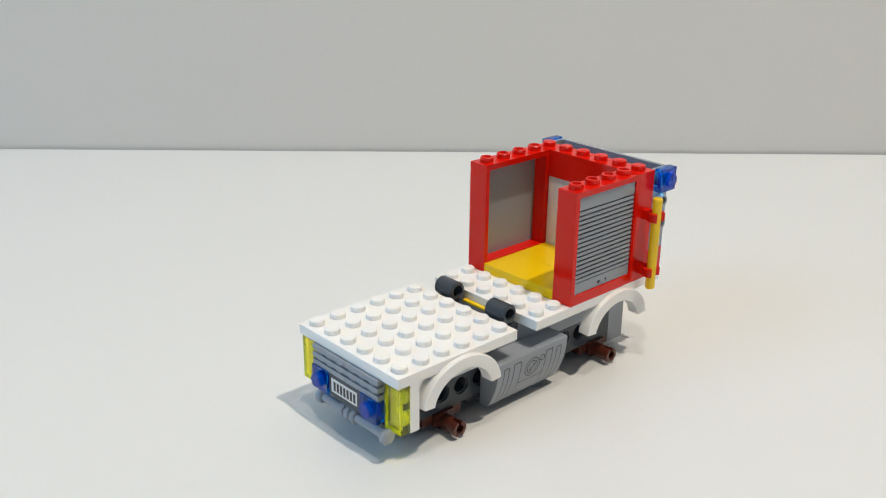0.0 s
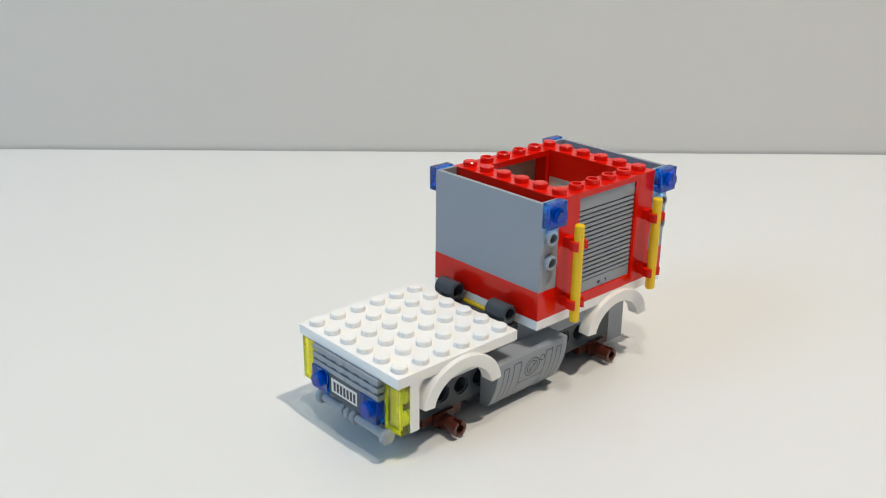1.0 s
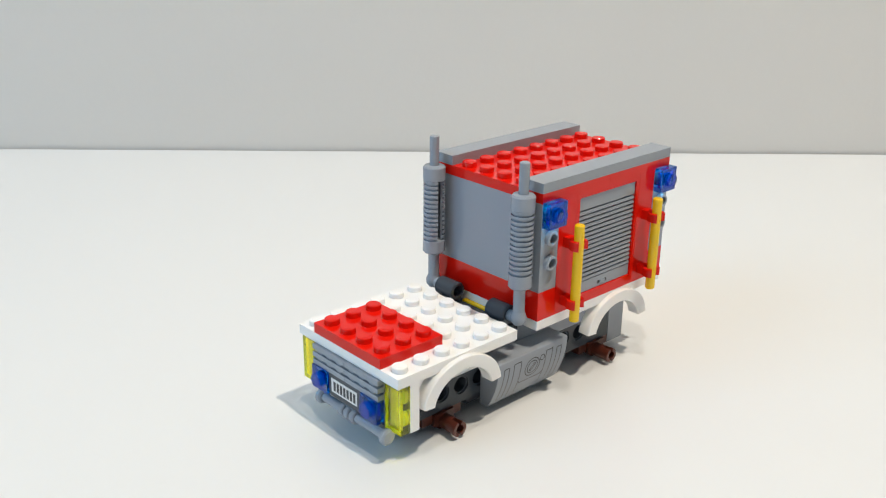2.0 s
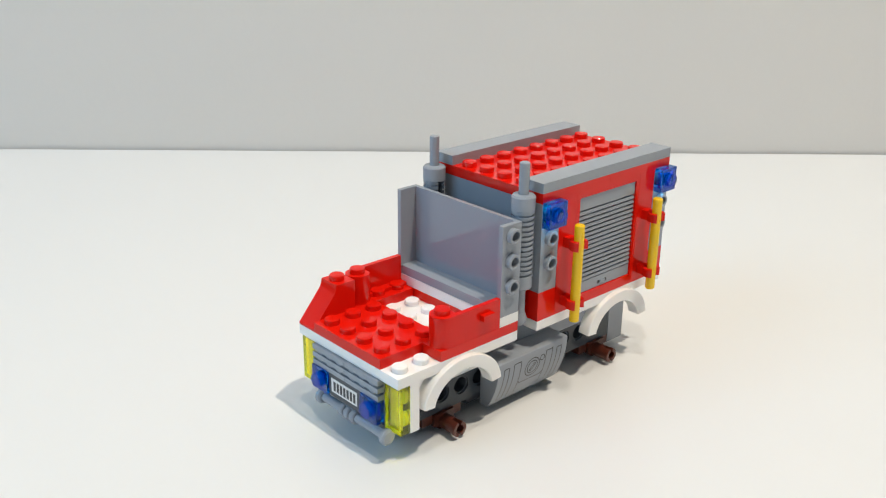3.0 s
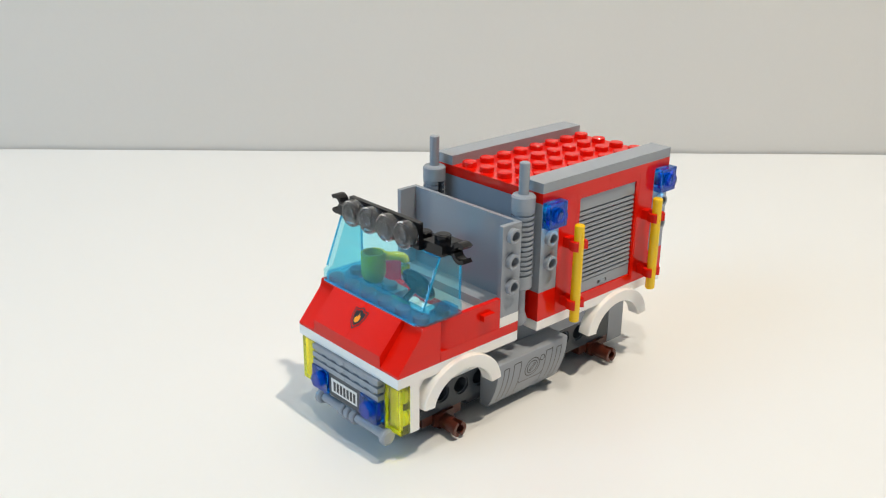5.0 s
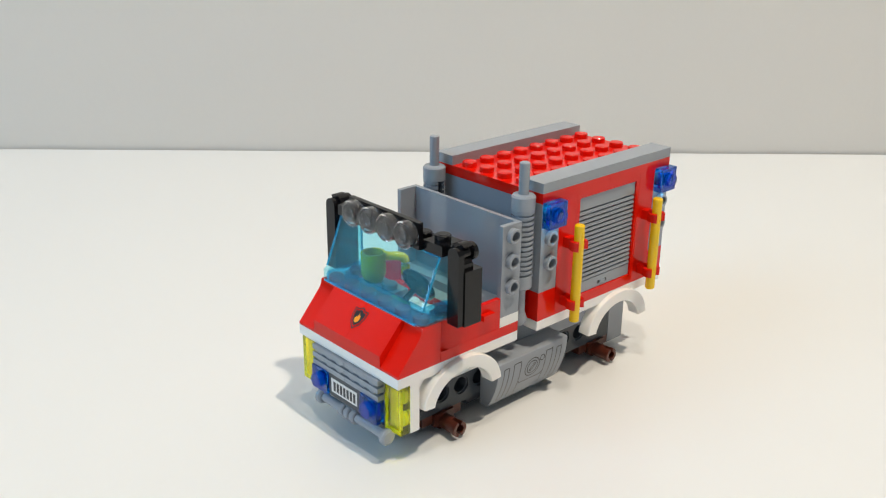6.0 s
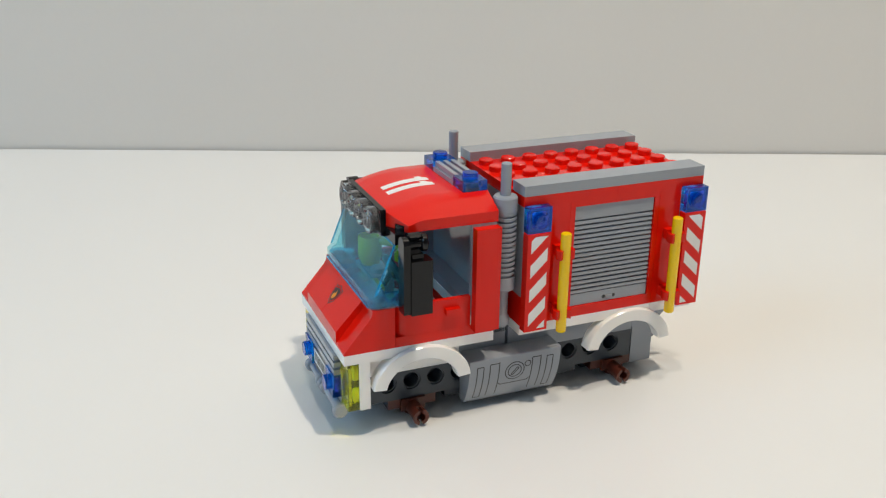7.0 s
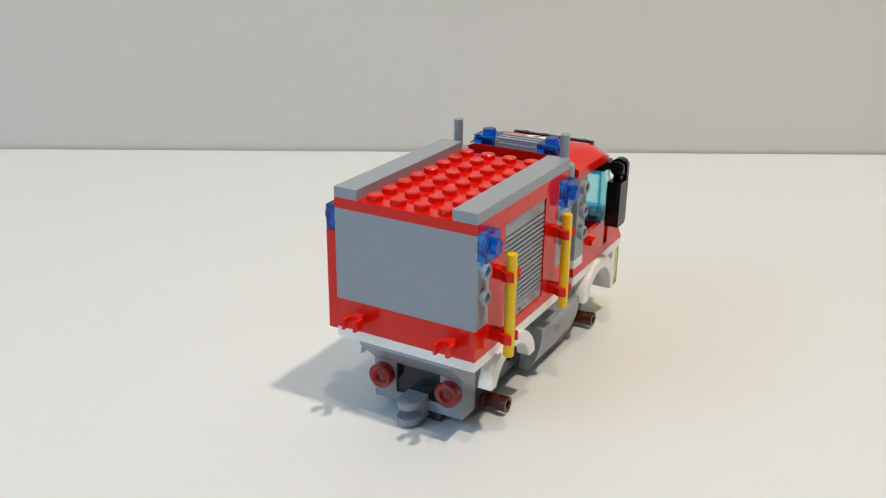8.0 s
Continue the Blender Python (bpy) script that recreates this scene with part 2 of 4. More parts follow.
# chassis: rails with round holes, axle plates with pins, grey blocks
def rail(outer):
    """A beam with a row of round holes in its outer face."""
    bm = NEW()
    z0, z1, zc = -7 * PL, -4 * PL, -7 * PL + 5.9
    step = 1 if outer < 24 else -1
    n = 20
    box(bm, 8, 104, *sorted((outer + step * 6.0, outer + step * 7.9)), z0, z1, 0)

    def at(p, d):
        return bm.verts.new((p[0], outer + step * d, p[1]))

    for k in range(11):
        xc = 16 + 8 * k
        ring, edge = [], []
        for i in range(n):
            a = 2 * math.pi * i / n
            cx, cz = math.cos(a), math.sin(a)
            f = min(4 / abs(cx) if abs(cx) > 1e-6 else 99, ((z1 - zc) if cz > 0 else (zc - z0)) / abs(cz) if abs(cz) > 1e-6 else 99)
            ring.append((xc + 2.5 * cx, zc + 2.5 * cz))
            edge.append((xc + cx * f, zc + cz * f))
        lip = [(xc + (p[0] - xc) * 1.22, zc + (p[1] - zc) * 1.22) for p in ring]
        for i in range(n):
            j = (i + 1) % n
            bm.faces.new((at(edge[i], 0), at(edge[j], 0), at(lip[j], 0), at(lip[i], 0)))
            bm.faces.new((at(lip[i], 0), at(lip[j], 0), at(lip[j], 0.6), at(lip[i], 0.6)))
            bm.faces.new((at(lip[i], 0.6), at(lip[j], 0.6), at(ring[j], 0.6), at(ring[i], 0.6)))
            bm.faces.new((at(ring[i], 0.6), at(ring[j], 0.6), at(ring[j], 6.0), at(ring[i], 6.0)))
        for sx, zz in ((-4, z0), (-4, z1), (4, z0), (4, z1)):
            near = sorted(edge, key=lambda p: (p[0] - xc - sx) ** 2 + (p[1] - zz) ** 2)[:2]
            bm.faces.new((at(near[0], 0), at(near[1], 0), at((xc + sx, zz), 0)))
        for zz in (z0, z1):
            bm.faces.new((at((xc - 4, zz), 0), at((xc + 4, zz), 0), at((xc + 4, zz), 6.0), at((xc - 4, zz), 6.0)))
    for xa, xb in ((8, 12), (100, 104)):
        box(bm, xa, xb, *sorted((outer, outer + step * 6.0)), z0, z1, 0)
    bmesh.ops.remove_doubles(bm, verts=bm.verts, dist=0.001)
    return part("chassis_rail", bm, DARK, truck, "dark grey plastic beam with round holes")


rail(8.0)
rail(40.0)
plate("chassis_block", 8, 104, 16, 32, -7 * PL, -4 * PL, DARK, studs=False)
plate("belly_plate", 36, 84, 10, 38, -8 * PL, -7 * PL, DARK, studs=False)
plate("rear_belly_plate", 90, 112, 16, 32, -9 * PL, -8 * PL, DARK, studs=False)
plate("cab_support", 10, 40, 8, 40, -4 * PL, -PL, WHITE, studs=False)
plate("middle_support", 40, 56, 8, 40, -4 * PL, -PL, GREY, studs=False)
plate("box_support", 57, 104, 8, 40, -4 * PL, -PL, GREY, studs=False)
plate("joint_plate", 48.2, 56.6, 8, 40, -1.6 * PL, -0.95 * PL, DARK, studs=False)
plate("yellow_plate", 54.8, 56.6, 16, 32, -1.4 * PL, -0.78 * PL, YELLOW, studs=False)


def axle(x):
    bm = NEW()
    box(bm, x - 8, x + 8, 8.2, 39.8, -8 * PL, -7 * PL)
    base = part("axle_plate", bm, BROWN, truck, "reddish brown axle plate with wheel pins")
    for y, s in ((8.5, -1), (39.5, 1)):
        bm = NEW()
        z = -25.7
        rows = [(0, 0), (3.1, 0), (3.1, 0.8), (2.45, 1.2), (2.45, 5.4), (1.5, 5.4), (1.5, 5.0), (0, 5.0)]
        lathe(bm, (x, y, z), "y", rows, 18, s)
        box(bm, x - 4, x + 4, min(y, y + s * 1.5), max(y, y + s * 1.5), z - 1, -7 * PL, 0.2)
        for gap in (0, 180):
            arc = [radians(gap + 106 + 148 * i / 9) for i in range(10)]
            for h0, h1, ro in ((5.3, 7.0, 2.45), (7.0, 8.5, 2.6)):
                for a, b in zip(arc, arc[1:]):
                    quad = [(x + r * math.cos(t), z + r * math.sin(t)) for r, t in ((1.5, a), (ro, a), (ro, b), (1.5, b))]
                    prism(bm, quad, "y", *sorted((y + s * h0, y + s * h1)), 0)
        part("wheel_pin", bm, BROWN, base)
    return base


axle(24.2)
axle(97.0)


# wheel arches
def arch(xc, side):
    bm = NEW()
    s = -1 if side == 0 else 1
    yo = -1.6 if side == 0 else 49.6
    yi = 2.8 if side == 0 else 45.2
    n = 20
    a0, a1 = radians(5), radians(175)
    rings = []
    for i in range(n + 1):
        a = a0 + (a1 - a0) * i / n
        c, sn = math.cos(a), math.sin(a)
        o = (xc + 15.8 * c, -13.7 + 13.1 * sn)
        g = 1 - sn if sn > 0 else 1.0
        k = (xc + (10.9 + 0.7 * g) * c, -13.7 + 8.9 * sn)
        rings.append([bm.verts.new(p) for p in ((o[0], yo - s * 0.4, o[1]), (o[0] - 0.3 * c, yo, o[1] - 0.3 * sn), (k[0] + 0.3 * c, yo, k[1] + 0.3 * sn), (k[0], yo - s * 0.4, k[1]), (k[0], yi, k[1]), (o[0], yi, o[1]))])
    for a, b in zip(rings, rings[1:]):
        for i in range(6):
            j = (i + 1) % 6
            bm.faces.new((a[i], a[j], b[j], b[i]))
    bm.faces.new(rings[0]), bm.faces.new(rings[-1])
    return part("mudguard", bm, WHITE, truck, "white plastic wheel arch")


for xc in (24.3, 97.1):
    for side in (0, 1):
        arch(xc, side)


# fuel tank boxes with a printed front
def tank(side):
    s = 1 if side == 0 else -1
    yb = 0.0 if side == 0 else 48.0
    z1, z0 = -3 * PL, -8.1 * PL
    prof = [(8.0, z1), (0.3, z1), (0, z1 - 0.3)]
    for i in range(1, 13):
        u = i / 12
        prof.append((4.6 * u ** 2.2, z1 + (z0 - z1) * u))
    prof.append((8.0, z0))
    bm = NEW()
    pts = [(yb + s * p[0], p[1]) for p in prof]
    prism(bm, pts, "x", 40.4, 72.2, 0)
    ob = part("fuel_tank", bm, GREY, truck, "grey plastic fuel tank with a printed filler cap")

    def on(x, z):
        u = min(1, max(0, (z1 - z) / (z1 - z0)))
        return (x, yb + s * (4.6 * u ** 2.2 - 0.03), z)

    def line(bm, pts, w=0.17):
        for a, b in zip(pts, pts[1:]):
            n = max(1, int(math.dist(a, b) / 0.8))
            d = Vector((b[0] - a[0], b[1] - a[1])).normalized()
            o = Vector((-d.y, d.x)) * w
            prev = None
            for i in range(n + 1):
                c = Vector(a) + (Vector(b) - Vector(a)) * i / n
                cur = [bm.verts.new(on(*(c + o))), bm.verts.new(on(*(c - o)))]
                if prev:
                    bm.faces.new((prev[0], prev[1], cur[1], cur[0]))
                prev = cur
    bm = NEW()
    zt, zb = z1 - 2.2, z0 + 1.6
    for xa, xb in ((43.0, 45.2), (67.4, 69.6)):
        line(bm, [(xa, zt - 0.4), (xb, zt - 0.4), (xb, zb), (xa, zb), (xa, zt - 0.4)])
    for xa, xb in ((47.4, 50.6), (62.2, 65.2)):
        line(bm, [(xa, zb), (xa, zt), (xb, zt)])
        line(bm, [(xb, zt + 0.3), (xb, zb)])
    line(bm, [(50.6, zt), (50.6, zt - 7.6), (51.6, zt - 8.6), (61.0, zt - 8.6), (62.2, zt - 7.6), (62.2, zt)])
    for cx, cz, r in ((56.2, zt - 3.9, 3.3), (56.2, zt - 3.9, 2.3), (60.6, zt - 1.9, 1.0)):
        line(bm, [(cx + r * math.cos(2 * math.pi * i / 24), cz + r * math.sin(2 * math.pi * i / 24)) for i in range(25)])
    line(bm, [(55.0, zt - 5.0), (57.0, zt - 2.6), (57.6, zt - 3.0), (55.6, zt - 5.4), (55.0, zt - 5.0)])
    part("printed_lines", bm, LINE, ob)


tank(0)
tank(1)

# front end
plate("cab_plate", 0, 48, 0, 48, -PL, 0, WHITE, "white plastic studded plate of the cab")


def hollow_core(ob, x0, x1, y0, y1, z0, z1, mat):
    """The air space inside a clear moulded piece."""
    wx, wy, wz = [min(1.3, 0.28 * (b - a)) for a, b in ((x0, x1), (y0, y1), (z0, z1))]
    bm = NEW()
    box(bm, x0 + wx, x1 - wx, y0 + wy, y1 - wy, z0 + wz, z1 - wz, 0.1)
    core = part("hollow", bm, mat, ob)
    core.data.flip_normals()
    core.visible_shadow = False


def headlight(side):
    y0, y1 = (0.1, 7.2) if side == 0 else (40.8, 47.9)
    bm = NEW()
    box(bm, 4.6, 8.0, min(y0, y0), y1 + 0.6 if side == 0 else y1, -19.0, -PL, 0.2)
    br = part("headlight_bracket", bm, WHITE, truck)
    bm = NEW()
    box(bm, 1.0, 4.5, y0, y1, -18.7, -PL - 0.1, 0.35)
    ob = part("headlight", bm, LENS, br, "transparent yellow headlight lens")
    ob.visible_shadow = False
    hollow_core(ob, 1.0, 2.9, y0, y1, -18.7, -PL - 0.1, LENS)
    for zc in (-7.3, -14.6):
        bm = NEW()
        rod(bm, (3.2, (y0 + y1) / 2, zc), "x", 2.4, 1.4, 18, 0.2)
        part("stud", bm, STICKER, ob)


headlight(0)
headlight(1)
bm = NEW()
box(bm, 1.6, 8.0, 8.0, 40.0, -11.3, -PL, 0.1)
grille = part("grille", bm, GREY, truck, "grey plastic radiator grille with horizontal bars")
for y0, y1 in ((8.1, 23.9), (24.1, 39.9)):
    for k in range(3):
        zc = -4.3 - 2.5 * k
        bm = NEW()
        box(bm, -0.9, 1.7, y0, y1, zc - 0.82, zc + 0.82, 0.2)
        for yy in (y0 + 3.2, (y0 + y1) / 2, y1 - 3.2):
            box(bm, -0.55, 1.7, yy - 1.1, yy + 1.1, zc - 1.9, zc - 0.7, 0.1)
        part("bar", bm, GREY, grille)
plate("bumper_block", 1.6, 8, 8, 40, -19.0, -11.4, DARK, studs=False)


def lamp_plate(name, x0, x1, y0, y1, z0, z1, axis, flip, mat, label):
    """A small clear square plate with a stud on one face."""
    bm = NEW()
    box(bm, x0, x1, y0, y1, z0, z1, 0.3)
    c = [(x0 + x1) / 2, (y0 + y1) / 2, (z0 + z1) / 2]
    k = {"x": 0, "y": 1, "z": 2}[axis]
    c[k] = ((x0, x1), (y0, y1), (z0, z1))[k][1 if flip > 0 else 0]
    lathe(bm, c, axis, [(2.4, 0), (2.4, 1.5), (2.15, 1.75), (0, 1.75)], 20, flip)
    ob = part(name, bm, mat, truck, label)
    ob.visible_shadow = False
    hollow_core(ob, x0, x1, y0, y1, z0, z1, mat)
    return ob


for y0 in (8.2, 32.2):
    lamp_plate("blue_front_lamp", -1.4, 1.5, y0, y0 + 7.7, -17.8, -10.2, "x", -1, BLUE, "transparent blue front lamp")
bm = NEW()
box(bm, -0.9, 1.5, 16.2, 31.8, -17.6, -10.2, 0.2)
sign = part("number_plate", bm, DARK, truck, "number plate in a dark grey holder")
bm = NEW()
box(bm, -1.05, -0.8, 17.8, 30.4, -16.0, -11.4, 0.1)
face = part("white_face", bm, STICKER, sign)
bm = NEW()
for k in range(7):
    y = 18.5 + 1.62 * k
    box(bm, -1.1, -1.0, y, y + 1.05, -15.3, -12.2, 0)
part("dark_bars", bm, INK, face)
bm = NEW()
tube(bm, [(-0.2, 4.6, -20.4), (-0.2, 36.6, -20.4)], 1.45, 16)
for y in (3.8, 35.2):
    rod(bm, (-0.2, y, -20.4), "y", 2.5, 2.4, 20, 0.6)
for y in (18.6, 21.4, 24.2):
    rod(bm, (-0.2, y, -20.4), "y", 2.2, 2.2, 18, 0.4)
box(bm, -0.4, 4.6, 19.0, 26.0, -20.6, -18.2, 0.3)
part("bumper_bar", bm, GREY, truck, "grey plastic bumper bar under the grille")

# rear end
bm = NEW()
prism(bm, [(104, -12.4), (112.4, -12.4), (120.6, -PL - 1.2), (120.6, -PL), (104, -PL)], "y", 8.0, 24.0 - 0.05, 0.2)
prism(bm, [(104, -12.4), (112.4, -12.4), (120.6, -PL - 1.2), (120.6, -PL), (104, -PL)], "y", 24.05, 40.0, 0.2)
part("rear_slope", bm, GREY, truck)
bm = NEW()
for y0, y1 in ((8.0, 16.0), (32.0, 40.0)):
    box(bm, 104.4, 112.5, y0, y1, -8 * PL, -12.4, 0.25)
box(bm, 104.4, 112.6, 16.0, 32.0, -8 * PL, -22.6, 0.25)
bumper = part("rear_bumper", bm, GREY, truck, "light grey plastic rear bumper")
# black block fills the opening and stands for its shaded depth
bm = NEW()
box(bm, 104.4, 111.8, 16.0, 32.0, -22.6, -12.4, 0)
part("recess", bm, BLACK, bumper)
for y in (12.0, 36.0):
    bm = NEW()
    lathe(bm, (112.9, y, -16.9), "x", [(2.55, -0.5), (2.55, 1.65), (2.3, 1.9), (1.7, 1.9), (1.6, 1.8), (1.6, -0.38), (0, -0.38)], 22)
    part("hollow_stud", bm, GREY, bumper)
    # black disc painted in for the shade inside the hollow stud
    bm = NEW()
    lathe(bm, (112.55, y, -16.9), "x", [(0, 0), (1.58, 0), (1.58, 0.02), (0, 0.02)], 18)
    part("bore", bm, BLACK, bumper)
bm = NEW()
for z in (-22.6, -28.0):
    pts = [(112, 20.4)] + [(118.0 + 3.6 * math.sin(a), 24 - 3.6 * math.cos(a)) for a in [math.pi * i / 12 for i in range(13)]] + [(112, 27.6)]
    prism(bm, pts, "z", z, z + 2.0, 0.25)
    lathe(bm, (118.0, 24, z + 1.0), "z", [(1.9, 1.05), (1.9, 1.25), (1.2, 1.25), (1.2, -1.2)], 16)
box(bm, 111.8, 115.0, 20.5, 27.5, -27.6, -20.9, 0.4)
part("tow_hitch", bm, GREY, bumper, "grey plastic towing hitch with two lugs")

# box body
for x0, x1 in ((B, B + 16), (B + 16, B + 48), (B + 48, B + 64)):
    plate("box_plate", x0, x1, 0, 48, -PL, 0, WHITE, "white studded plate under the box body", studs=x0 == B)
for x0 in (B + 16, B + 32):
    plate("floor_tile", x0, x0 + 16, 8, 40, 0, PL, YELLOW, "yellow plastic floor tile", studs=False)


def door_frame(side):
    """A red frame with a ribbed roller shutter in it."""
    yo, yi = (0.06, 7.9) if side == 0 else (47.94, 40.1)
    s = 1 if side == 0 else -1
    lo, hi = min(yo, yi), max(yo, yi)
    top = 12 * PL
    bm = NEW()
    box(bm, B + 16.05, B + 17.7, lo, hi, 0, top)
    box(bm, B + 46.3, B + 47.95, lo, hi, 0, top)
    box(bm, B + 17.5, B + 46.5, lo, hi, 0, 3.4)
    box(bm, B + 17.5, B + 46.5, lo, hi, 36.9, top)
    for i in range(4):
        stud(bm, B + 20 + 8 * i, 4 if side == 0 else 44, top, hollow=True)
    fr = part("door_frame", bm, RED, truck, "red plastic door frame")
    bm = NEW()
    y0, y1 = sorted((yo + s * 1.7, yo + s * 2.6))
    box(bm, B + 17.7, B + 46.3, y0, y1, 3.4, 36.9, 0)
    yf = yo + s * 0.5
    a, b = sorted((yf, yo + s * 1.75))
    box(bm, B + 17.8, B + 46.2, a, b, 32.4, 36.8, 0.15)
    box(bm, B + 17.8, B + 46.2, a, b, 3.5, 7.4, 0.15)
    shut = part("roller_shutter", bm, GREY, fr, "light grey ribbed roller shutter")
    for k in range(16):
        bm = NEW()
        zc = 8.15 + 1.545 * k
        prism(bm, [(yo + s * 1.75, zc - 0.2), (yo + s * 1.2, zc - 0.56), (yo + s * 0.5, zc - 0.56), (yo + s * 0.3, zc - 0.3), (yo + s * 0.6, zc + 0.52), (yo + s * 1.75, zc + 0.68)], "x", B + 17.9, B + 46.1, 0)
        part("slat", bm, GREY, shut)
    bm = NEW()
    box(bm, B + 30.9, B + 33.2, *sorted((yo + s * 0.55, yo + s * 0.05)), 4.6, 5.5, 0.2)
    part("latch", bm, GREY, shut)
    # raised black discs drawn for the dark inside two tiny holes
    for dx in (30.2, 33.9):
        bm = NEW()
        rod(bm, (B + dx, yo + s * 0.52, 5.0), "y", 0.62, 0.1, 12, 0.02, -s)
        part("pin_hole", bm, INK, shut)


door_frame(0)
door_frame(1)


def clip(bm, p, d, w=2.9):
    """An open clip that holds a bar upright at p; d is the side it faces, -1 towards low y."""
    x, y, z = p
    for sx in (-1, 1):
        pts = []
        for i in range(9):
            a = radians(-40 + 129 * i / 8)
            pts.append((x + sx * 2.9 * math.cos(a), y + d * (2.9 * math.sin(a) * -1)))
        for i in range(8, -1, -1):
            a = radians(-40 + 129 * i / 8)
            pts.append((x + sx * 1.65 * math.cos(a), y + d * (1.65 * math.sin(a) * -1)))
        if sx < 0:
            pts.reverse()
        prism(bm, pts, "z", z - w / 2, z + w / 2, 0)


def column(x0, side, t=None):
    """A red post with two clips and a yellow hand rail."""
    y0, y1 = (0.06, 7.94) if side == 0 else (40.06, 47.94)
    d = -1 if side == 0 else 1
    yo = 0 if side == 0 else 48
    bm = NEW()
    box(bm, x0 + 0.06, x0 + 7.94, y0, y1, 0, 9 * PL)
    stud(bm, x0 + 4, (y0 + y1) / 2, 9 * PL)
    post = part("post", bm, RED, truck, "red plastic post with two clips")
    for z in (4.6, 24.4):
        bm = NEW()
        box(bm, x0 + 2.4, x0 + 5.6, *sorted((yo, yo + d * 2.6)), z - 1.6, z + 1.6, 0.2)
        clip(bm, (x0 + 4, yo + d * 5.0, z), d)
        part("clip", bm, RED, post)
    bm = NEW()
    rod(bm, (x0 + 4, yo + d * 5.0, -1.6), "z", 1.62, 32.6, 18, 0.25)
    part("hand_rail", bm, YELLOW, post, "yellow plastic hand rail")
    return later(post, t) if t else post


column(B + 48, 0)
column(B + 48, 1)
column(B + 8, 1, 0.2)
column(B + 8, 0, 0.3)


def white_panel(x0, flip, t=None):
    bm = NEW()
    xw = (x0 + 6.6, x0 + 7.9) if flip > 0 else (x0 + 0.1, x0 + 1.4)
    box(bm, *xw, 8.1, 39.9, 0, 9 * PL)
    box(bm, x0 + 0.1, x0 + 7.9, 8.1, 39.9, 0, PL)
    box(bm, x0 + 0.1, x0 + 7.9, 8.1, 39.9, 9 * PL - 2.0, 9 * PL)
    for y in (8.1, 38.6):
        box(bm, x0 + 2.0, x0 + 7.9, y, y + 1.3, PL, 9 * PL - 1.5, 0.1)
    for i in range(4):
        stud(bm, x0 + 4, 12 + 8 * i, 9 * PL, hollow=True)
    ob = part("wall_panel", bm, WHITE, truck, "white plastic wall panel with hollow studs")
    return later(ob, t) if t else ob


white_panel(B + 8, 1, 0.1)
white_panel(B + 48, -1)


def brick(name, x0, x1, y0, y1, z0, z1, mat, t=None, label="", studs=True):
    ob = plate(name, x0, x1, y0, y1, z0, z1, mat, label, studs)
    return later(ob, t) if t else ob


brick("lintel_brick", B + 48, B + 56, 0, 48, 9 * PL, 12 * PL, RED, None, "red plastic lintel brick")
brick("lintel_brick", B + 8, B + 16, 0, 48, 9 * PL, 12 * PL, RED, 0.4, "red plastic lintel brick")
brick("front_sill_brick", B, B + 8, 0, 48, 0, 3 * PL, RED, 0.6, "long red plastic brick")
for y0, y1 in ((0, 16), (16, 32), (32, 48)):
    ob = brick("rear_sill_brick", B + 56, B + 64, y0, y1, 0, 3 * PL, RED, None, "red plastic brick")
    if y0 != 16:
        yc = 8.6 if y0 == 0 else 40.4
        bm = NEW()
        prism(bm, [(B + 63.8, yc - 1.5), (B + 65.8, yc - 1.5), (B + 66.6, yc - 2.6), (B + 68.4, yc - 3.0), (B + 70.6, yc - 2.4), (B + 70.4, yc - 1.5), (B + 68.6, yc - 1.7), (B + 67.3, yc - 0.9),
                   (B + 67.0, yc), (B + 67.3, yc + 0.9), (B + 68.6, yc + 1.7), (B + 70.4, yc + 1.5), (B + 70.6, yc + 2.4), (B + 68.4, yc + 3.0), (B + 66.6, yc + 2.6), (B + 65.8, yc + 1.5), (B + 63.8, yc + 1.5)], "z", 3.0, 6.2, 0.2)
        part("clip", bm, RED, ob, "red plastic clip")


def body_panel(name, x0, z0, z1, flip, t=None):
    """A grey panel six studs wide with folded sides and hollow studs on both ends; flip=1 has its skin at low x."""
    bm = NEW()
    xa, xb, xi = (x0 + 0.06, x0 + 7.94, x0 + 1.5) if flip > 0 else (x0 + 7.94, x0 + 0.06, x0 + 6.5)
    box(bm, *sorted((xa, xi)), 0.06, 47.94, z0, z1, 0.2)
    for ya, yb in ((0.06, 1.6), (47.94, 46.4)):
        for k, (za, zb) in enumerate(((z1 - 7.55, z1), (z1 - 15.65, z1 - 7.55), (z0, z1 - 15.65))):
            holed_cell(bm, *sorted((xi, xb)), za, zb, x0 + 4, z1 - 3.5 - 8.1 * k, 1.6, ya, yb, ("lrt", "lr", "lrb")[k])
    bmesh.ops.remove_doubles(bm, verts=bm.verts, dist=0.001)
    box(bm, x0 + 0.3, x0 + 7.7, 1.0, 47.0, z0 + 0.05, z0 + 3.0, 0.1)
    ob = part(name, bm, GREY, truck, "light grey plastic panel with folded sides")
    for k in range(3):
        z = z1 - 3.5 - 8.1 * k
        for y, f in ((0.06, -1), (47.94, 1)):
            bm = NEW()
            lathe(bm, (x0 + 4, y, z), "y", [(2.45, -0.2), (2.45, 1.5), (2.2, 1.75), (1.7, 1.75), (1.6, 1.65), (1.6, -0.2)], 22, f)
            part("hollow_stud", bm, GREY, ob)
    return later(ob, t) if t else ob


body_panel("rear_panel", B + 56, 3 * PL, 12 * PL, -1)
body_panel("front_panel", B, 3 * PL, 12 * PL, 1, 0.7)


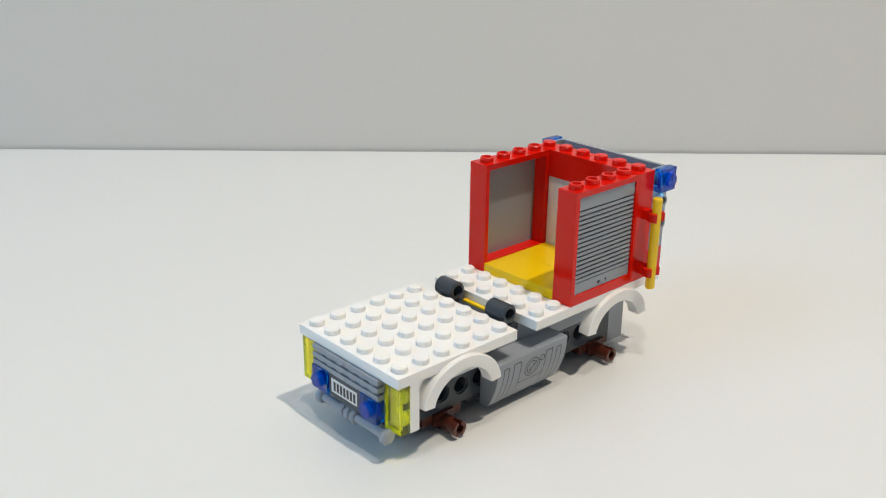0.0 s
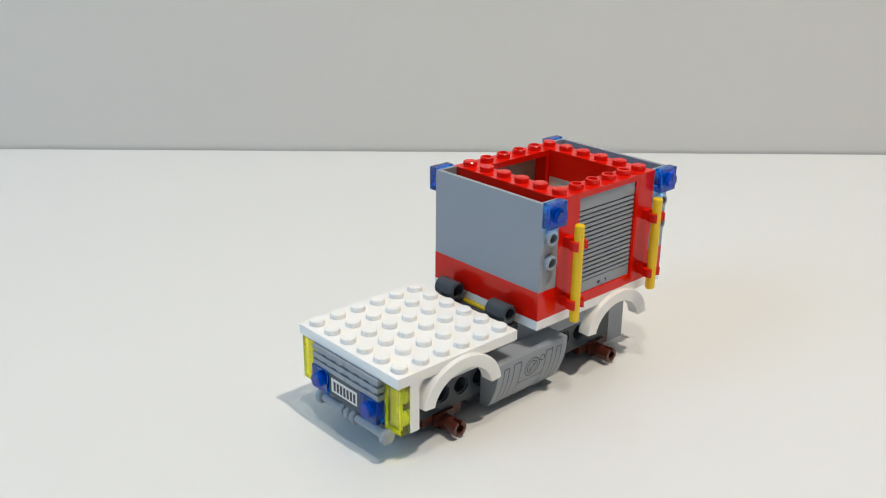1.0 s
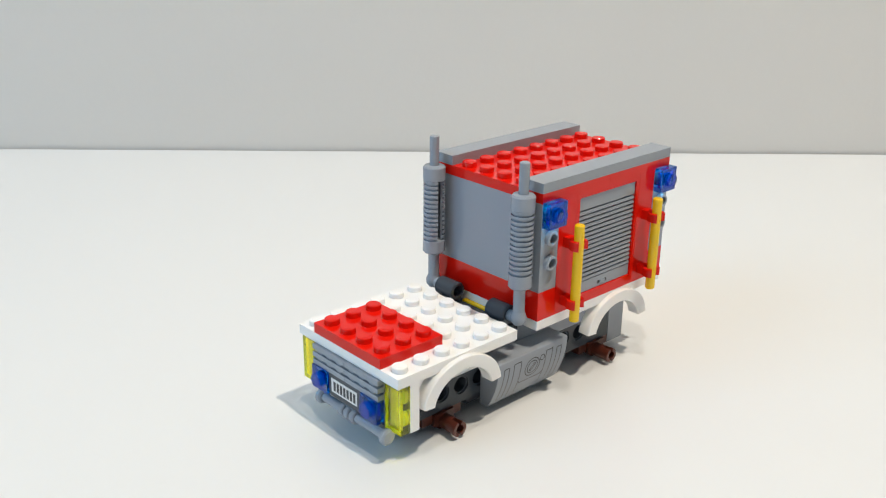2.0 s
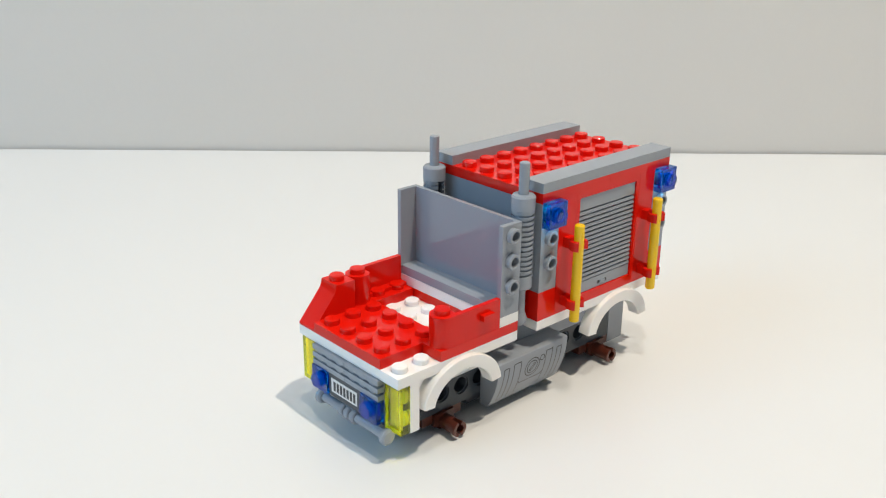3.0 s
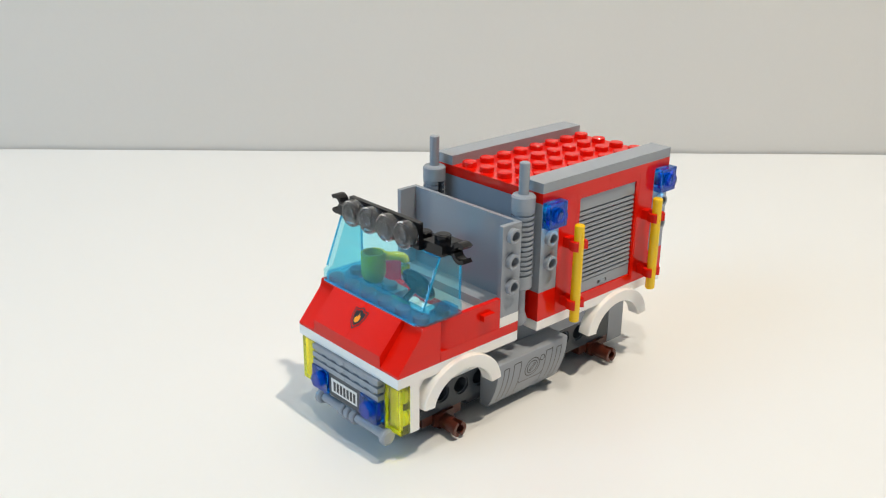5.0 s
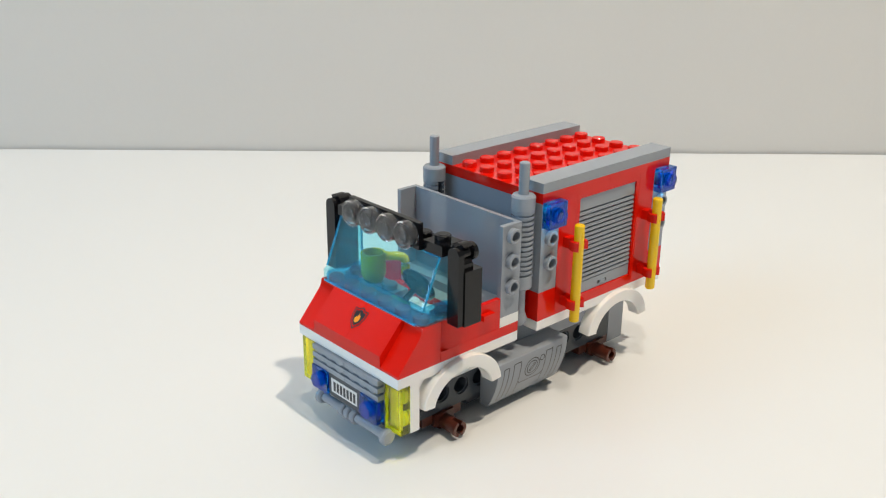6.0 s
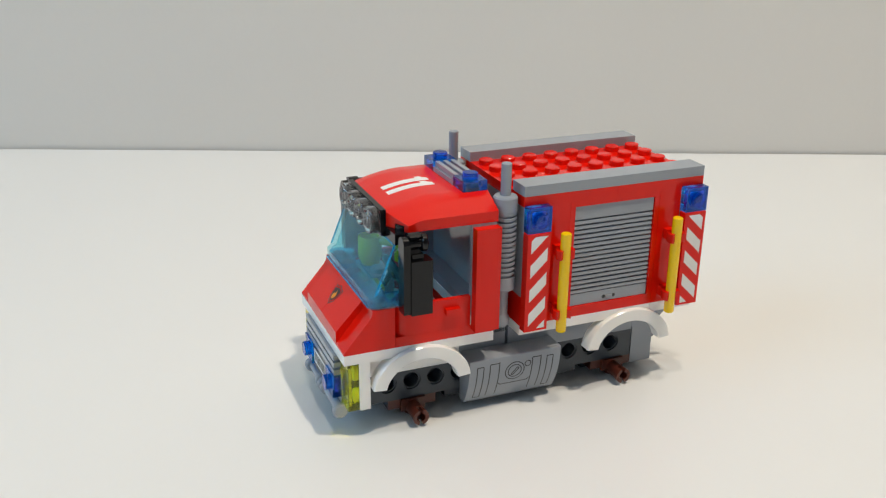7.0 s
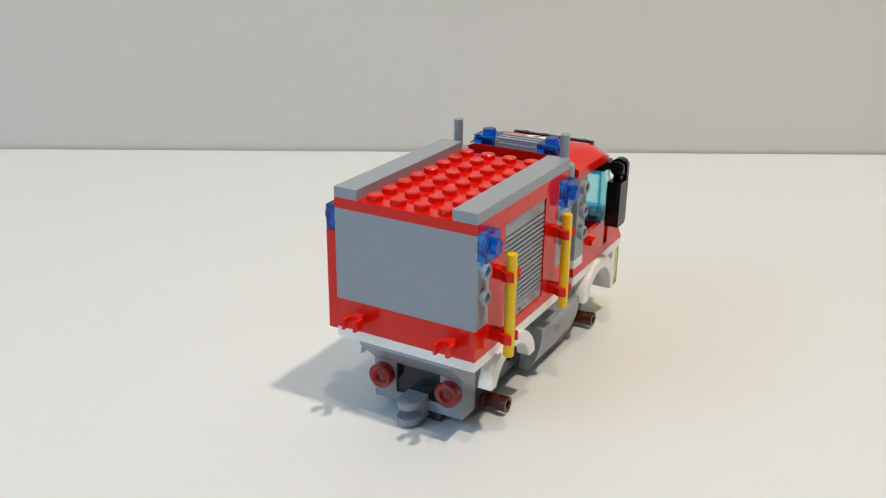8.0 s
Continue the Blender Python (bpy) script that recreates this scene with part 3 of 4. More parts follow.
def side_lamp(x0, side, t=None):
    y0, y1 = (-3.1, -0.05) if side == 0 else (48.05, 51.1)
    z = 12 * PL - 3.5
    ob = lamp_plate("blue_side_lamp", x0 + 0.1, x0 + 7.9, y0, y1, z - 4, z + 4, "y", -1 if side == 0 else 1, BLUE, "transparent blue side lamp")
    return later(ob, t) if t else ob


side_lamp(B + 56, 0)
side_lamp(B + 56, 1)
side_lamp(B, 1, 0.8)
side_lamp(B, 0, 0.9)
brick("roof_plate", B + 32, B + 64, 0, 48, 12 * PL, 13 * PL, RED, 1.1, "red plastic studded roof plate")
brick("roof_plate", B, B + 32, 0, 48, 12 * PL, 13 * PL, RED, 1.2, "red plastic studded roof plate")
for y0, t in ((40, 1.3), (0, 1.4)):
    brick("roof_tile", B, B + 64, y0, y0 + 8, 13 * PL + 0.02, 14 * PL, GREY, t, "long smooth light grey roof tile", False)


def exhaust(y, side, t):
    bm = NEW()
    x = 52.5
    s = 1 if side == 0 else -1
    rows = [(0, 51.6), (1.35, 51.6), (1.6, 51.35), (1.6, 41.8), (3.3, 41.6), (3.75, 41.1), (3.75, 37.0)]
    low = 16.0
    rows += [(1.3, 37.0), (1.3, low), (3.75, low), (3.75, 11.9), (3.3, 11.4), (1.9, 11.3), (1.9, 3.0)]
    lathe(bm, (x, y, 0.5), "z", rows, 22)
    gap = 90 * s
    open_ring(bm, (x, y), "z", 2.2, 2.95, 0.4 + low, 37.6, gap, 44)
    for k in range(13):
        h = low + 1.3 + 1.6 * k
        open_ring(bm, (x, y), "z", 2.4, 3.62, h, h + 0.9, gap, 40)
    tube(bm, [(x, y, 4.0), (x, y, 2.6), (x, y + s * 0.5, 1.6), (x, y + s * 1.6, 1.1), (x, y + s * 7.4, 1.1)], 1.9, 14)
    bm2 = NEW()
    ob = part("exhaust_pipe", bm, GREY, truck, "grey plastic ribbed exhaust pipe")
    lathe(bm2, (x, y, 1.3), "z", [(0, -2.4), (1.6, -2.1), (2.5, -0.8), (2.6, 0.6), (1.9, 2.4)], 16)
    part("elbow", bm2, GREY, ob)
    return later(ob, t)


for y0, y1 in ((7.7, 16.1), (31.7, 40.1)):
    bm = NEW()
    lathe(bm, (52.4, y0, 1.1), "y", [(2.0, 3.0), (2.0, 0), (2.8, 0), (3.2, 0.4), (3.2, y1 - y0 - 0.4), (2.8, y1 - y0), (2.0, y1 - y0), (2.0, y1 - y0 - 3)], 22)
    box(bm, 50.0, 54.8, y0 + 1.5, y1 - 1.5, -3.0, -1.0, 0.2)
    part("pipe_joint", bm, DARK, truck, "dark grey plastic tube joint")
exhaust(44.0, 1, 1.5)
exhaust(4.0, 0, 1.7)

# cab
brick("hood_plate", 0, 24, 8, 40, 0, PL, RED, 1.9, "red plastic studded plate")
brick("cab_side_plate", 24, 40, 40, 48, 0, PL, RED, 2.1, "red plastic studded plate")
brick("cab_side_plate", 16, 48, 0, 8, 0, PL, RED, 2.1, "red plastic plate", False)
brick("cab_rear_plate", 40, 48, 8, 48, 0, PL, RED, 2.2, "red plastic plate", False)
brick("cab_corner_plate", 16, 24, 40, 48, 0, PL, RED, 2.2, "red plastic plate", False)
brick("cab_step_plate", 40, 48, 0, 48, PL, 2 * PL, WHITE, 2.3, "white plastic plate under the cab panel", False)
body_panel("cab_rear_panel", 40, 2 * PL, 11 * PL, -1, 2.4)


def cab_door(side, t):
    """A low red side wall with a rounded front end and a small handle."""
    s = 1 if side == 0 else -1
    yo = 0.06 if side == 0 else 47.94
    bm = NEW()
    pts = [(39.95, yo), (20.0, yo)]
    for i in range(1, 17):
        a = radians(90 + 15 * i)
        pts.append((20.0 + 3.9 * math.cos(a), yo + s * (3.9 - 3.9 * math.sin(a))))
    pts += [(23.2, yo + s * 1.6), (39.95, yo + s * 1.6)]
    prism(bm, pts, "z", PL + 0.02, 4 * PL, 0.12)
    box(bm, 23.0, 39.9, *sorted((yo + s * 1.2, yo + s * 4.5)), PL + 0.03, PL + 1.2, 0.1)
    stud(bm, 20.0, yo + s * 3.9, 4 * PL)
    ob = part("cab_door", bm, RED, truck, "low red plastic cab door")
    bm = NEW()
    box(bm, 31.6, 36.2, *sorted((yo + s * 0.1, yo - s * 1.7)), 8.4, 10.2, 0.3)
    part("handle", bm, RED, ob)
    return later(ob, t)


cab_door(1, 2.55)
cab_door(0, 2.7)


def wing(y0, y1, t):
    """A red corner slope with one stud."""
    bm = NEW()
    prism(bm, [(0.06, 0), (15.94, 0), (15.94, 4 * PL), (9.0, 4 * PL), (8.7, 11.2), (8.0, 10.0), (0.06, 0.7)], "y", y0 + 0.06, y1 - 0.06, 0.2)
    stud(bm, 12, (y0 + y1) / 2, 4 * PL)
    return later(part("corner_slope", bm, RED, truck, "red plastic sloped corner brick"), t)


wing(40, 48, 2.9)
wing(0, 8, 3.1)
brick("seat_brick", 16.2, 24.2, 24, 40, PL, 4 * PL, GREY, 3.4, "grey plastic brick with two studs")
bm = NEW()
box(bm, 16.3, 24.0, 16.2, 23.8, PL, PL + 1.2, 0.2)
box(bm, 18.6, 23.6, 17.0, 23.8, PL, 2.1 * PL, 0.2)
box(bm, 16.3, 18.4, 16.2, 23.8, PL, 4 * PL - 0.3, 0.3)
console = later(part("steering_console", bm, YELLOW, truck, "yellow plastic bracket holding a black steering wheel"), 3.5)
bm = NEW()
m = Matrix.Translation((21.8, 16.4, 17.4)) @ Matrix.Rotation(radians(59), 4, "Y")
n, k = 28, 10
ringv = [[bm.verts.new(m @ Vector(((4.9 + 1.2 * math.cos(2 * math.pi * j / k)) * math.cos(2 * math.pi * i / n), (4.9 + 1.2 * math.cos(2 * math.pi * j / k)) * math.sin(2 * math.pi * i / n), 1.2 * math.sin(2 * math.pi * j / k)))) for j in range(k)] for i in range(n)]
for i in range(n):
    for j in range(k):
        bm.faces.new((ringv[i][j], ringv[(i + 1) % n][j], ringv[(i + 1) % n][(j + 1) % k], ringv[i][(j + 1) % k]))
for a in (0, 120, 240):
    c, sn = math.cos(radians(a)), math.sin(radians(a))
    tube(bm, [m @ Vector((0, 0, -1.2)), m @ Vector((4.6 * c, 4.6 * sn, 0))], 1.0, 8)
tube(bm, [m @ Vector((0, 0, 0.2)), m @ Vector((0, 0, -1.0))], 3.4, 18)
tube(bm, [m @ Vector((0, 0, -0.9)), m @ Vector((0, 0, -2.0)), (19.4, 19.6, 12.2)], 1.0, 12)
part("steering_wheel", bm, BLACK, console, "black plastic steering wheel")

# hood with the badge
bm = NEW()
for y0, y1 in ((8.06, 23.96), (24.04, 39.94)):
    prism(bm, [(0.06, PL), (15.94, PL), (15.94, 4 * PL), (8.2, 4 * PL), (0.06, PL + 0.9)], "y", y0, y1, 0.2)
    for y in (y0 + 4, y0 + 12):
        stud(bm, 12, y, 4 * PL)
hood = later(part("hood", bm, RED, truck, "red plastic sloped hood with a fire badge"), 3.6)
SL0, SL1 = (0.06, PL + 0.9), (8.2, 4 * PL)
sl = Vector((SL1[0] - SL0[0], 0, SL1[1] - SL0[1]))
sl.normalize()
nrm = Vector((-sl.z, 0, sl.x))


def on_hood(u, v, h):
    """u across to low y, v up the slope, from the badge's middle."""
    c = Vector((SL0[0], 23.9, SL0[1])) + sl * 6.9
    return c + Vector((0, -u, 0)) + sl * v + nrm * h


def badge(name, outline, h, mat, parent):
    bm = NEW()
    bm.faces.new([bm.verts.new(on_hood(u, v, h)) for u, v in outline])
    return part(name, bm, mat, parent)


shield = [(1.05 * a, 1.05 * b) for a, b in [(-2.9, 2.6), (-1.5, 2.5), (0, 3.4), (1.5, 2.5), (2.9, 2.6), (2.8, 0.4), (2.0, -1.8), (0, -3.6), (-2.0, -1.8), (-2.8, 0.4)]]
bd = badge("badge", shield, 0.03, INK, hood)
badge("badge_rim", [(u * 0.86, v * 0.86) for u, v in shield], 0.06, RED, bd)
badge("badge_field", [(u * 0.74, v * 0.74) for u, v in shield], 0.09, INK, bd)
badge("flame", [(0.86 * a, 0.86 * b) for a, b in [(-0.9, -1.7), (-1.3, -0.6), (-0.8, 0.5), (-0.5, -0.1), (0.0, 1.9), (0.5, 0.6), (0.9, 1.0), (1.2, -0.4), (0.8, -1.6), (0, -2.0)]], 0.12, FLAME, bd)

# mug on the seat brick
bm = NEW()
zc = 4 * PL
lathe(bm, (20.2, 35.9, zc), "z", [(0, 0.4), (2.6, 0.4), (3.0, 0.1), (3.3, 1.2), (3.75, 2.2), (3.9, 3.0), (3.9, 9.2), (3.7, 9.5), (3.1, 9.5), (2.95, 9.2), (2.95, 3.0), (0, 2.8)], 28)
tube(bm, [(23.0, 33.6, zc + 8.1), (24.6, 32.2, zc + 8.1), (26.2, 30.8, zc + 8.1), (27.0, 30.1, zc + 7.9), (27.5, 29.7, zc + 7.3), (27.7, 29.5, zc + 6.4), (27.7, 29.5, zc + 5.0), (27.7, 29.5, zc + 2.2)], 1.4, 14)
later(part("mug", bm, YELLOW, truck, "yellow plastic mug on a grey brick"), 3.8)


# windscreen: a clear light blue shell open at the back
def windscreen():
    z0, z1, z2 = 4 * PL, 5 * PL, 10 * PL
    bm = NEW()

    def corner_ring(x0, x1, y0, y1, r, z, d=0.0):
        pts = [(x1, y0 + d)]
        for i in range(7):
            a = radians(270 - 90 * i / 6)
            pts.append((x0 + d + r + (r) * math.cos(a), y0 + d + r + r * math.sin(a)))
        for i in range(7):
            a = radians(180 - 90 * i / 6)
            pts.append((x0 + d + r + r * math.cos(a), y1 - d - r + r * math.sin(a)))
        pts.append((x1, y1 - d))
        return [(x, y, z) for x, y in pts]

    W = 1.25
    outer = [corner_ring(8.6, 24, 0.1, 47.9, 2.6, z0), corner_ring(8.6, 24, 0.1, 47.9, 2.6, z1), corner_ring(10.2, 24, 0.9, 47.1, 1.6, z1 + 1.2), corner_ring(16.2, 24, 0.9, 47.1, 0.8, z2)]
    inner = [corner_ring(8.6, 24, 0.1, 47.9, 2.0, z0, W), corner_ring(8.6, 24, 0.1, 47.9, 2.0, z1, W), corner_ring(10.2, 24, 0.9, 47.1, 1.2, z1 + 1.2, W), corner_ring(15.9, 24, 0.9, 47.1, 0.6, z2 - W, W)]
    ov = [[bm.verts.new(p) for p in r] for r in outer]
    iv = [[bm.verts.new(p) for p in r] for r in inner]
    n = len(ov[0])
    for rings in (ov, iv):
        for a, b in zip(rings, rings[1:]):
            for i in range(n - 1):
                bm.faces.new((a[i], a[i + 1], b[i + 1], b[i]))
    for i in range(n - 1):
        bm.faces.new((ov[0][i], ov[0][i + 1], iv[0][i + 1], iv[0][i]))
    bm.faces.new(ov[-1]), bm.faces.new(iv[-1])
    for k in (0, n - 1):
        for a in range(3):
            bm.faces.new((ov[a][k], ov[a + 1][k], iv[a + 1][k], iv[a][k]))
    bm.faces.new((ov[3][0], ov[3][n - 1], iv[3][n - 1], iv[3][0]))
    ob = part("windscreen", bm, AQUA, truck, "transparent light blue windscreen")
    for j in range(6):
        bm = NEW()
        lathe(bm, (20, 4 + 8 * j, z2 + 0.02), "z", [(0, 0), (2.4, 0), (2.4, 1.5), (2.2, 1.75), (1.6, 1.75), (1.6, 0.4), (0, 0.4)], 18)
        part("stud", bm, AQUA_SOLID, ob).visible_shadow = False
    # inner ledge whose deeper blue stands for light held in the plastic
    bm = NEW()
    prism(bm, [(9.2, 2.6), (10.6, 1.0), (23.6, 1.0), (23.6, 6.8), (15.2, 6.8), (15.2, 41.2), (23.6, 41.2), (23.6, 47.0), (10.6, 47.0), (9.2, 45.4)], "z", z0 + 0.06, z0 + 2.3, 0.2)
    part("sill", bm, SILL, ob, "lower edge of the windscreen, its blue deepened for trapped light")
    # thin blue bars added along the edges for the light they catch
    bm = NEW()
    box(bm, 24.02, 24.4, 0.9, 47.1, z2 - 1.2, z2, 0.1)
    for y in (0.85, 46.55):
        box(bm, 24.02, 24.4, y, y + 0.6, z1 + 1.0, z2 - 1.25, 0.1)
    box(bm, 8.3, 8.56, 2.6, 45.4, z0 + 0.02, z0 + 0.7, 0.08)
    tube(bm, [(16.3, 1.5, z2 - 0.3), (16.3, 46.5, z2 - 0.3)], 0.35, 8)
    for y in (1.3, 46.7):
        tube(bm, [(10.4, y, z1 + 1.1), (16.4, y, z2 - 0.3)], 0.3, 8)
    part("rim", bm, EDGE_GLINT, ob, "thin added bars for the light caught in the windscreen's edges").visible_shadow = False
    return ob


later(windscreen(), 3.9)


def clip_plate(side, t):
    y0, y1 = (0.1, 7.9) if side == 0 else (40.1, 47.9)
    d = -1 if side == 0 else 1
    ye = 0 if side == 0 else 48
    bm = NEW()
    box(bm, 16.1, 23.9, y0, y1, 10 * PL + 0.05, 11 * PL, 0.25)
    stud(bm, 20, (y0 + y1) / 2, 11 * PL)
    box(bm, 18.2, 21.8, *sorted((ye - d * 0.2, ye + d * 1.6)), 10 * PL + 0.4, 11 * PL - 0.1, 0.2)
    for sz in (-1, 1):
        pts = []
        for i in range(8):
            a = radians(10 + 120 * i / 7)
            pts.append((ye + d * (4.3 - 3.2 * math.cos(a)), 34.2 + sz * 3.2 * math.sin(a)))
        for i in range(7, -1, -1):
            a = radians(10 + 120 * i / 7)
            pts.append((ye + d * (4.3 - 1.9 * math.cos(a)), 34.2 + sz * 1.9 * math.sin(a)))
        prism(bm, pts, "x", 18.35, 21.65, 0)
    return later(part("clip_plate", bm, BLACK, truck, "black plastic plate with a clip"), t)


clip_plate(1, 4.0)
clip_plate(0, 4.1)
for y0, t in ((24, 4.3), (8, 4.4)):
    bm = NEW()
    box(bm, 15.4, 23.9, y0 + 0.1, y0 + 15.9, 10 * PL + 0.05, 10 * PL + 2.0, 0.2)
    box(bm, 14.6, 16.2, y0 + 0.1, y0 + 15.9, 32.6, 40.6, 0.25)
    for j in (4, 12):
        stud(bm, 14.6, y0 + j, 36.6, "x", -1, True)
        stud(bm, 20, y0 + j, 10 * PL + 2.0)
    later(part("lamp_bracket", bm, BLACK, truck, "black plastic lamp bracket"), t)
for y, t in ((36, 4.5), (28, 4.6), (20, 4.7), (12, 4.95)):
    bm = NEW()
    lathe(bm, (14.4, y, 36.6), "x", [(0, 0.6), (2.3, 0.6), (2.4, 0.0), (3.9, 0.0), (4.1, 0.3), (4.1, 2.4), (3.8, 2.8), (3.3, 2.8), (2.9, 2.0), (2.5, 2.0), (2.4, 3.0), (2.2, 3.2), (1.6, 3.2), (1.4, 2.6), (0, 2.6)], 26, -1)
    later(part("round_lamp", bm, CLEAR, truck, "clear round plastic lamp"), t).visible_shadow = False


def mirror(side):
    """A housing on an arm that turns on a pin through the clip."""
    d = -1 if side == 0 else 1
    ye = 0 if side == 0 else 48
    yp = ye + d * 4.3
    bm = NEW()
    ya, yb = sorted((yp - 2.2, yp + 2.2))
    prism(bm, [(ya, 13.2), (yb, 13.2)] + [(yp + 2.2 * math.cos(radians(18 * i)), 34.2 + 2.2 * math.sin(radians(18 * i))) for i in range(11)], "x", 16.3, 18.4, 0.2)
    rod(bm, (18.0, yp, 34.2), "x", 1.6, 5.2, 18, 0.2)
    rod(bm, (22.0, yp, 34.2), "x", 2.6, 1.8, 20, 0.3)
    ob = part("side_mirror", bm, BLACK, truck, "black plastic side mirror on an arm")
    bm = NEW()
    y0, y1 = sorted((yp - 2.6, yp + 2.6))
    box(bm, 18.5, 25.0, y0, y1, 12.8, 29.4, 0.35)
    box(bm, 19.2, 22.6, yp - 1.4, yp + 1.4, 29.2, 31.2, 0.3)
    part("mirror_housing", bm, BLACK, ob)
    return ob


mirror_far = mirror(1)
mirror_near = mirror(0)


# cab roof: a curved shell with chamfered sides
def roof_top(x, y):
    u = min(1, max(0, (x - 15.5) / 17))
    z = 39.6 + 3.3 * math.sin(u * math.pi / 2)
    e = min(y, 48 - y)
    if e < 8:
        low = min(z - 0.6, 38.9 if x > 24 else 38.9 - 0.35 * (24 - x))
        z = low + (z - low) * (e / 8)
    return z


def cab_roof():
    bm = NEW()
    ys = [0.1, 1, 2.7, 5.3, 8, 12, 16, 20, 24, 28, 32, 36, 40, 42.7, 45.3, 47, 47.9]
    n = 18
    top, bot = [], []
    for y in ys:
        e = min(y, 48 - y)
        x0 = 16.3 if e >= 8 else 16.3 + (8 - e) * 0.5
        row = [x0 + (48.5 - x0) * i / n for i in range(n + 1)]
        top.append([bm.verts.new((x, y, roof_top(x, y))) for x in row])
        bot.append([bm.verts.new((x, y, 11 * PL + 0.05)) for x in row])
    for g in (top, bot):
        for a, b in zip(g, g[1:]):
            for i in range(n):
                bm.faces.new((a[i], a[i + 1], b[i + 1], b[i]))
    for k in (0, len(ys) - 1):
        for i in range(n):
            bm.faces.new((top[k][i], top[k][i + 1], bot[k][i + 1], bot[k][i]))
    for a in range(len(ys) - 1):
        for k in (0, n):
            bm.faces.new((top[a][k], top[a + 1][k], bot[a + 1][k], bot[a][k]))
    for j in (12, 20, 28, 36):
        stud(bm, 44.4, j, 42.9)
    ob = part("cab_roof", bm, RED, truck, "curved red plastic cab roof numbered 11")
    # the number
    bm = NEW()
    for c in (0.0, 5.0):
        one = [(0, 0), (3.0, 0), (3.0, 15.0), (0.6, 15.0), (-0.2, 13.8), (-1.3, 13.2), (-1.3, 11.4), (0, 11.4)]
        bm.faces.new([bm.verts.new((20.9 + t, 26.9 - c - u, 0)) for u, t in one])
    for k in range(1, 17):
        geom = list(bm.verts) + list(bm.edges) + list(bm.faces)
        bmesh.ops.bisect_plane(bm, geom=geom, plane_co=(20.0 + k, 0, 0), plane_no=(1, 0, 0))
    bmesh.ops.triangulate(bm, faces=bm.faces)
    for v in bm.verts:
        v.co.z = roof_top(v.co.x, v.co.y) + 0.06
    part("number", bm, STICKER, ob, "white printed number 11")
    return later(ob, 6.1)


cab_roof()
bm = NEW()
zr = 42.95
box(bm, 40.5, 48.3, 16.1, 31.9, zr, zr + 1.5, 0.15)
for k in range(3):
    box(bm, 41.1 + 2.6 * k, 42.5 + 2.6 * k, 16.1, 31.9, zr + 1.4, zr + 3.2, 0.2)
box(bm, 40.5, 48.3, 16.1, 17.2, zr + 1.4, zr + 2.4, 0.15)
later(part("roof_grille", bm, GREY, truck, "grey plastic grille tile on the cab roof"), 6.2)
for y0, t in ((32, 6.3), (8, 6.5)):
    later(lamp_plate("blue_roof_lamp", 40.5, 48.3, y0 + 0.1, y0 + 7.9, zr, zr + 3.2, "z", 1, BLUE, "transparent blue roof lamp"), t)
bm = NEW()
box(bm, 40.3, 48.2, -3.2, -0.05, 2.0, 34.8, 0.35)
later(part("cab_pillar_tile", bm, RED, truck, "long smooth red tile on the cab corner"), 6.6)


def stripe_tile(x0, lean, t):
    bm = NEW()
    z0, z1 = -0.9, 31.1
    box(bm, x0 + 0.1, x0 + 7.9, -3.2, -0.05, z0, z1, 0.3)
    ob = part("stripe_tile", bm, RED, truck, "red tile with slanting white warning stripes")
    xa, xb = x0 + 1.3, x0 + 6.9
    za, zb = z0 + 0.8, z1 - 0.8
    for k in range(-1, 5):
        bottom = za + 8.0 * k + 1.0
        thick = 4.2
        rise = 5.4
        lo_a, lo_b = (bottom, bottom + rise) if lean > 0 else (bottom + rise, bottom)
        quad = [(xa, lo_a), (xb, lo_b), (xb, lo_b + thick), (xa, lo_a + thick)]
        # keep to the printed field
        for lim, keep in ((za, 1), (zb, -1)):
            out = []
            for i in range(len(quad)):
                p, q = quad[i], quad[(i + 1) % len(quad)]
                pin, qin = (p[1] - lim) * keep >= 0, (q[1] - lim) * keep >= 0
                if pin:
                    out.append(p)
                if pin != qin:
                    f = (lim - p[1]) / (q[1] - p[1])
                    out.append((p[0] + (q[0] - p[0]) * f, lim))
            quad = out
            if not quad:
                break
        if len(quad) > 2:
            bm = NEW()
            bm.faces.new([bm.verts.new((x, -3.24, z)) for x, z in quad])
            part("white_stripe", bm, STICKER, ob)
    return later(ob, t)


stripe_tile(B, 1, 6.7)
stripe_tile(B + 56, -1, 6.8)


def tail_light(y, t):
    bm = NEW()
    lathe(bm, (113.0, y, -16.7), "x", [(2.7, 0.2), (3.9, 0.2), (4.1, 0.5), (4.1, 2.9), (3.8, 3.2), (2.3, 3.2), (2.2, 3.25), (2.2, 2.2), (0, 2.2)], 26)
    return later(part("tail_light", bm, RUBY, truck, "transparent red round tail light"), t)


tail_light(36.0, 7.6)
tail_light(12.0, 7.7)


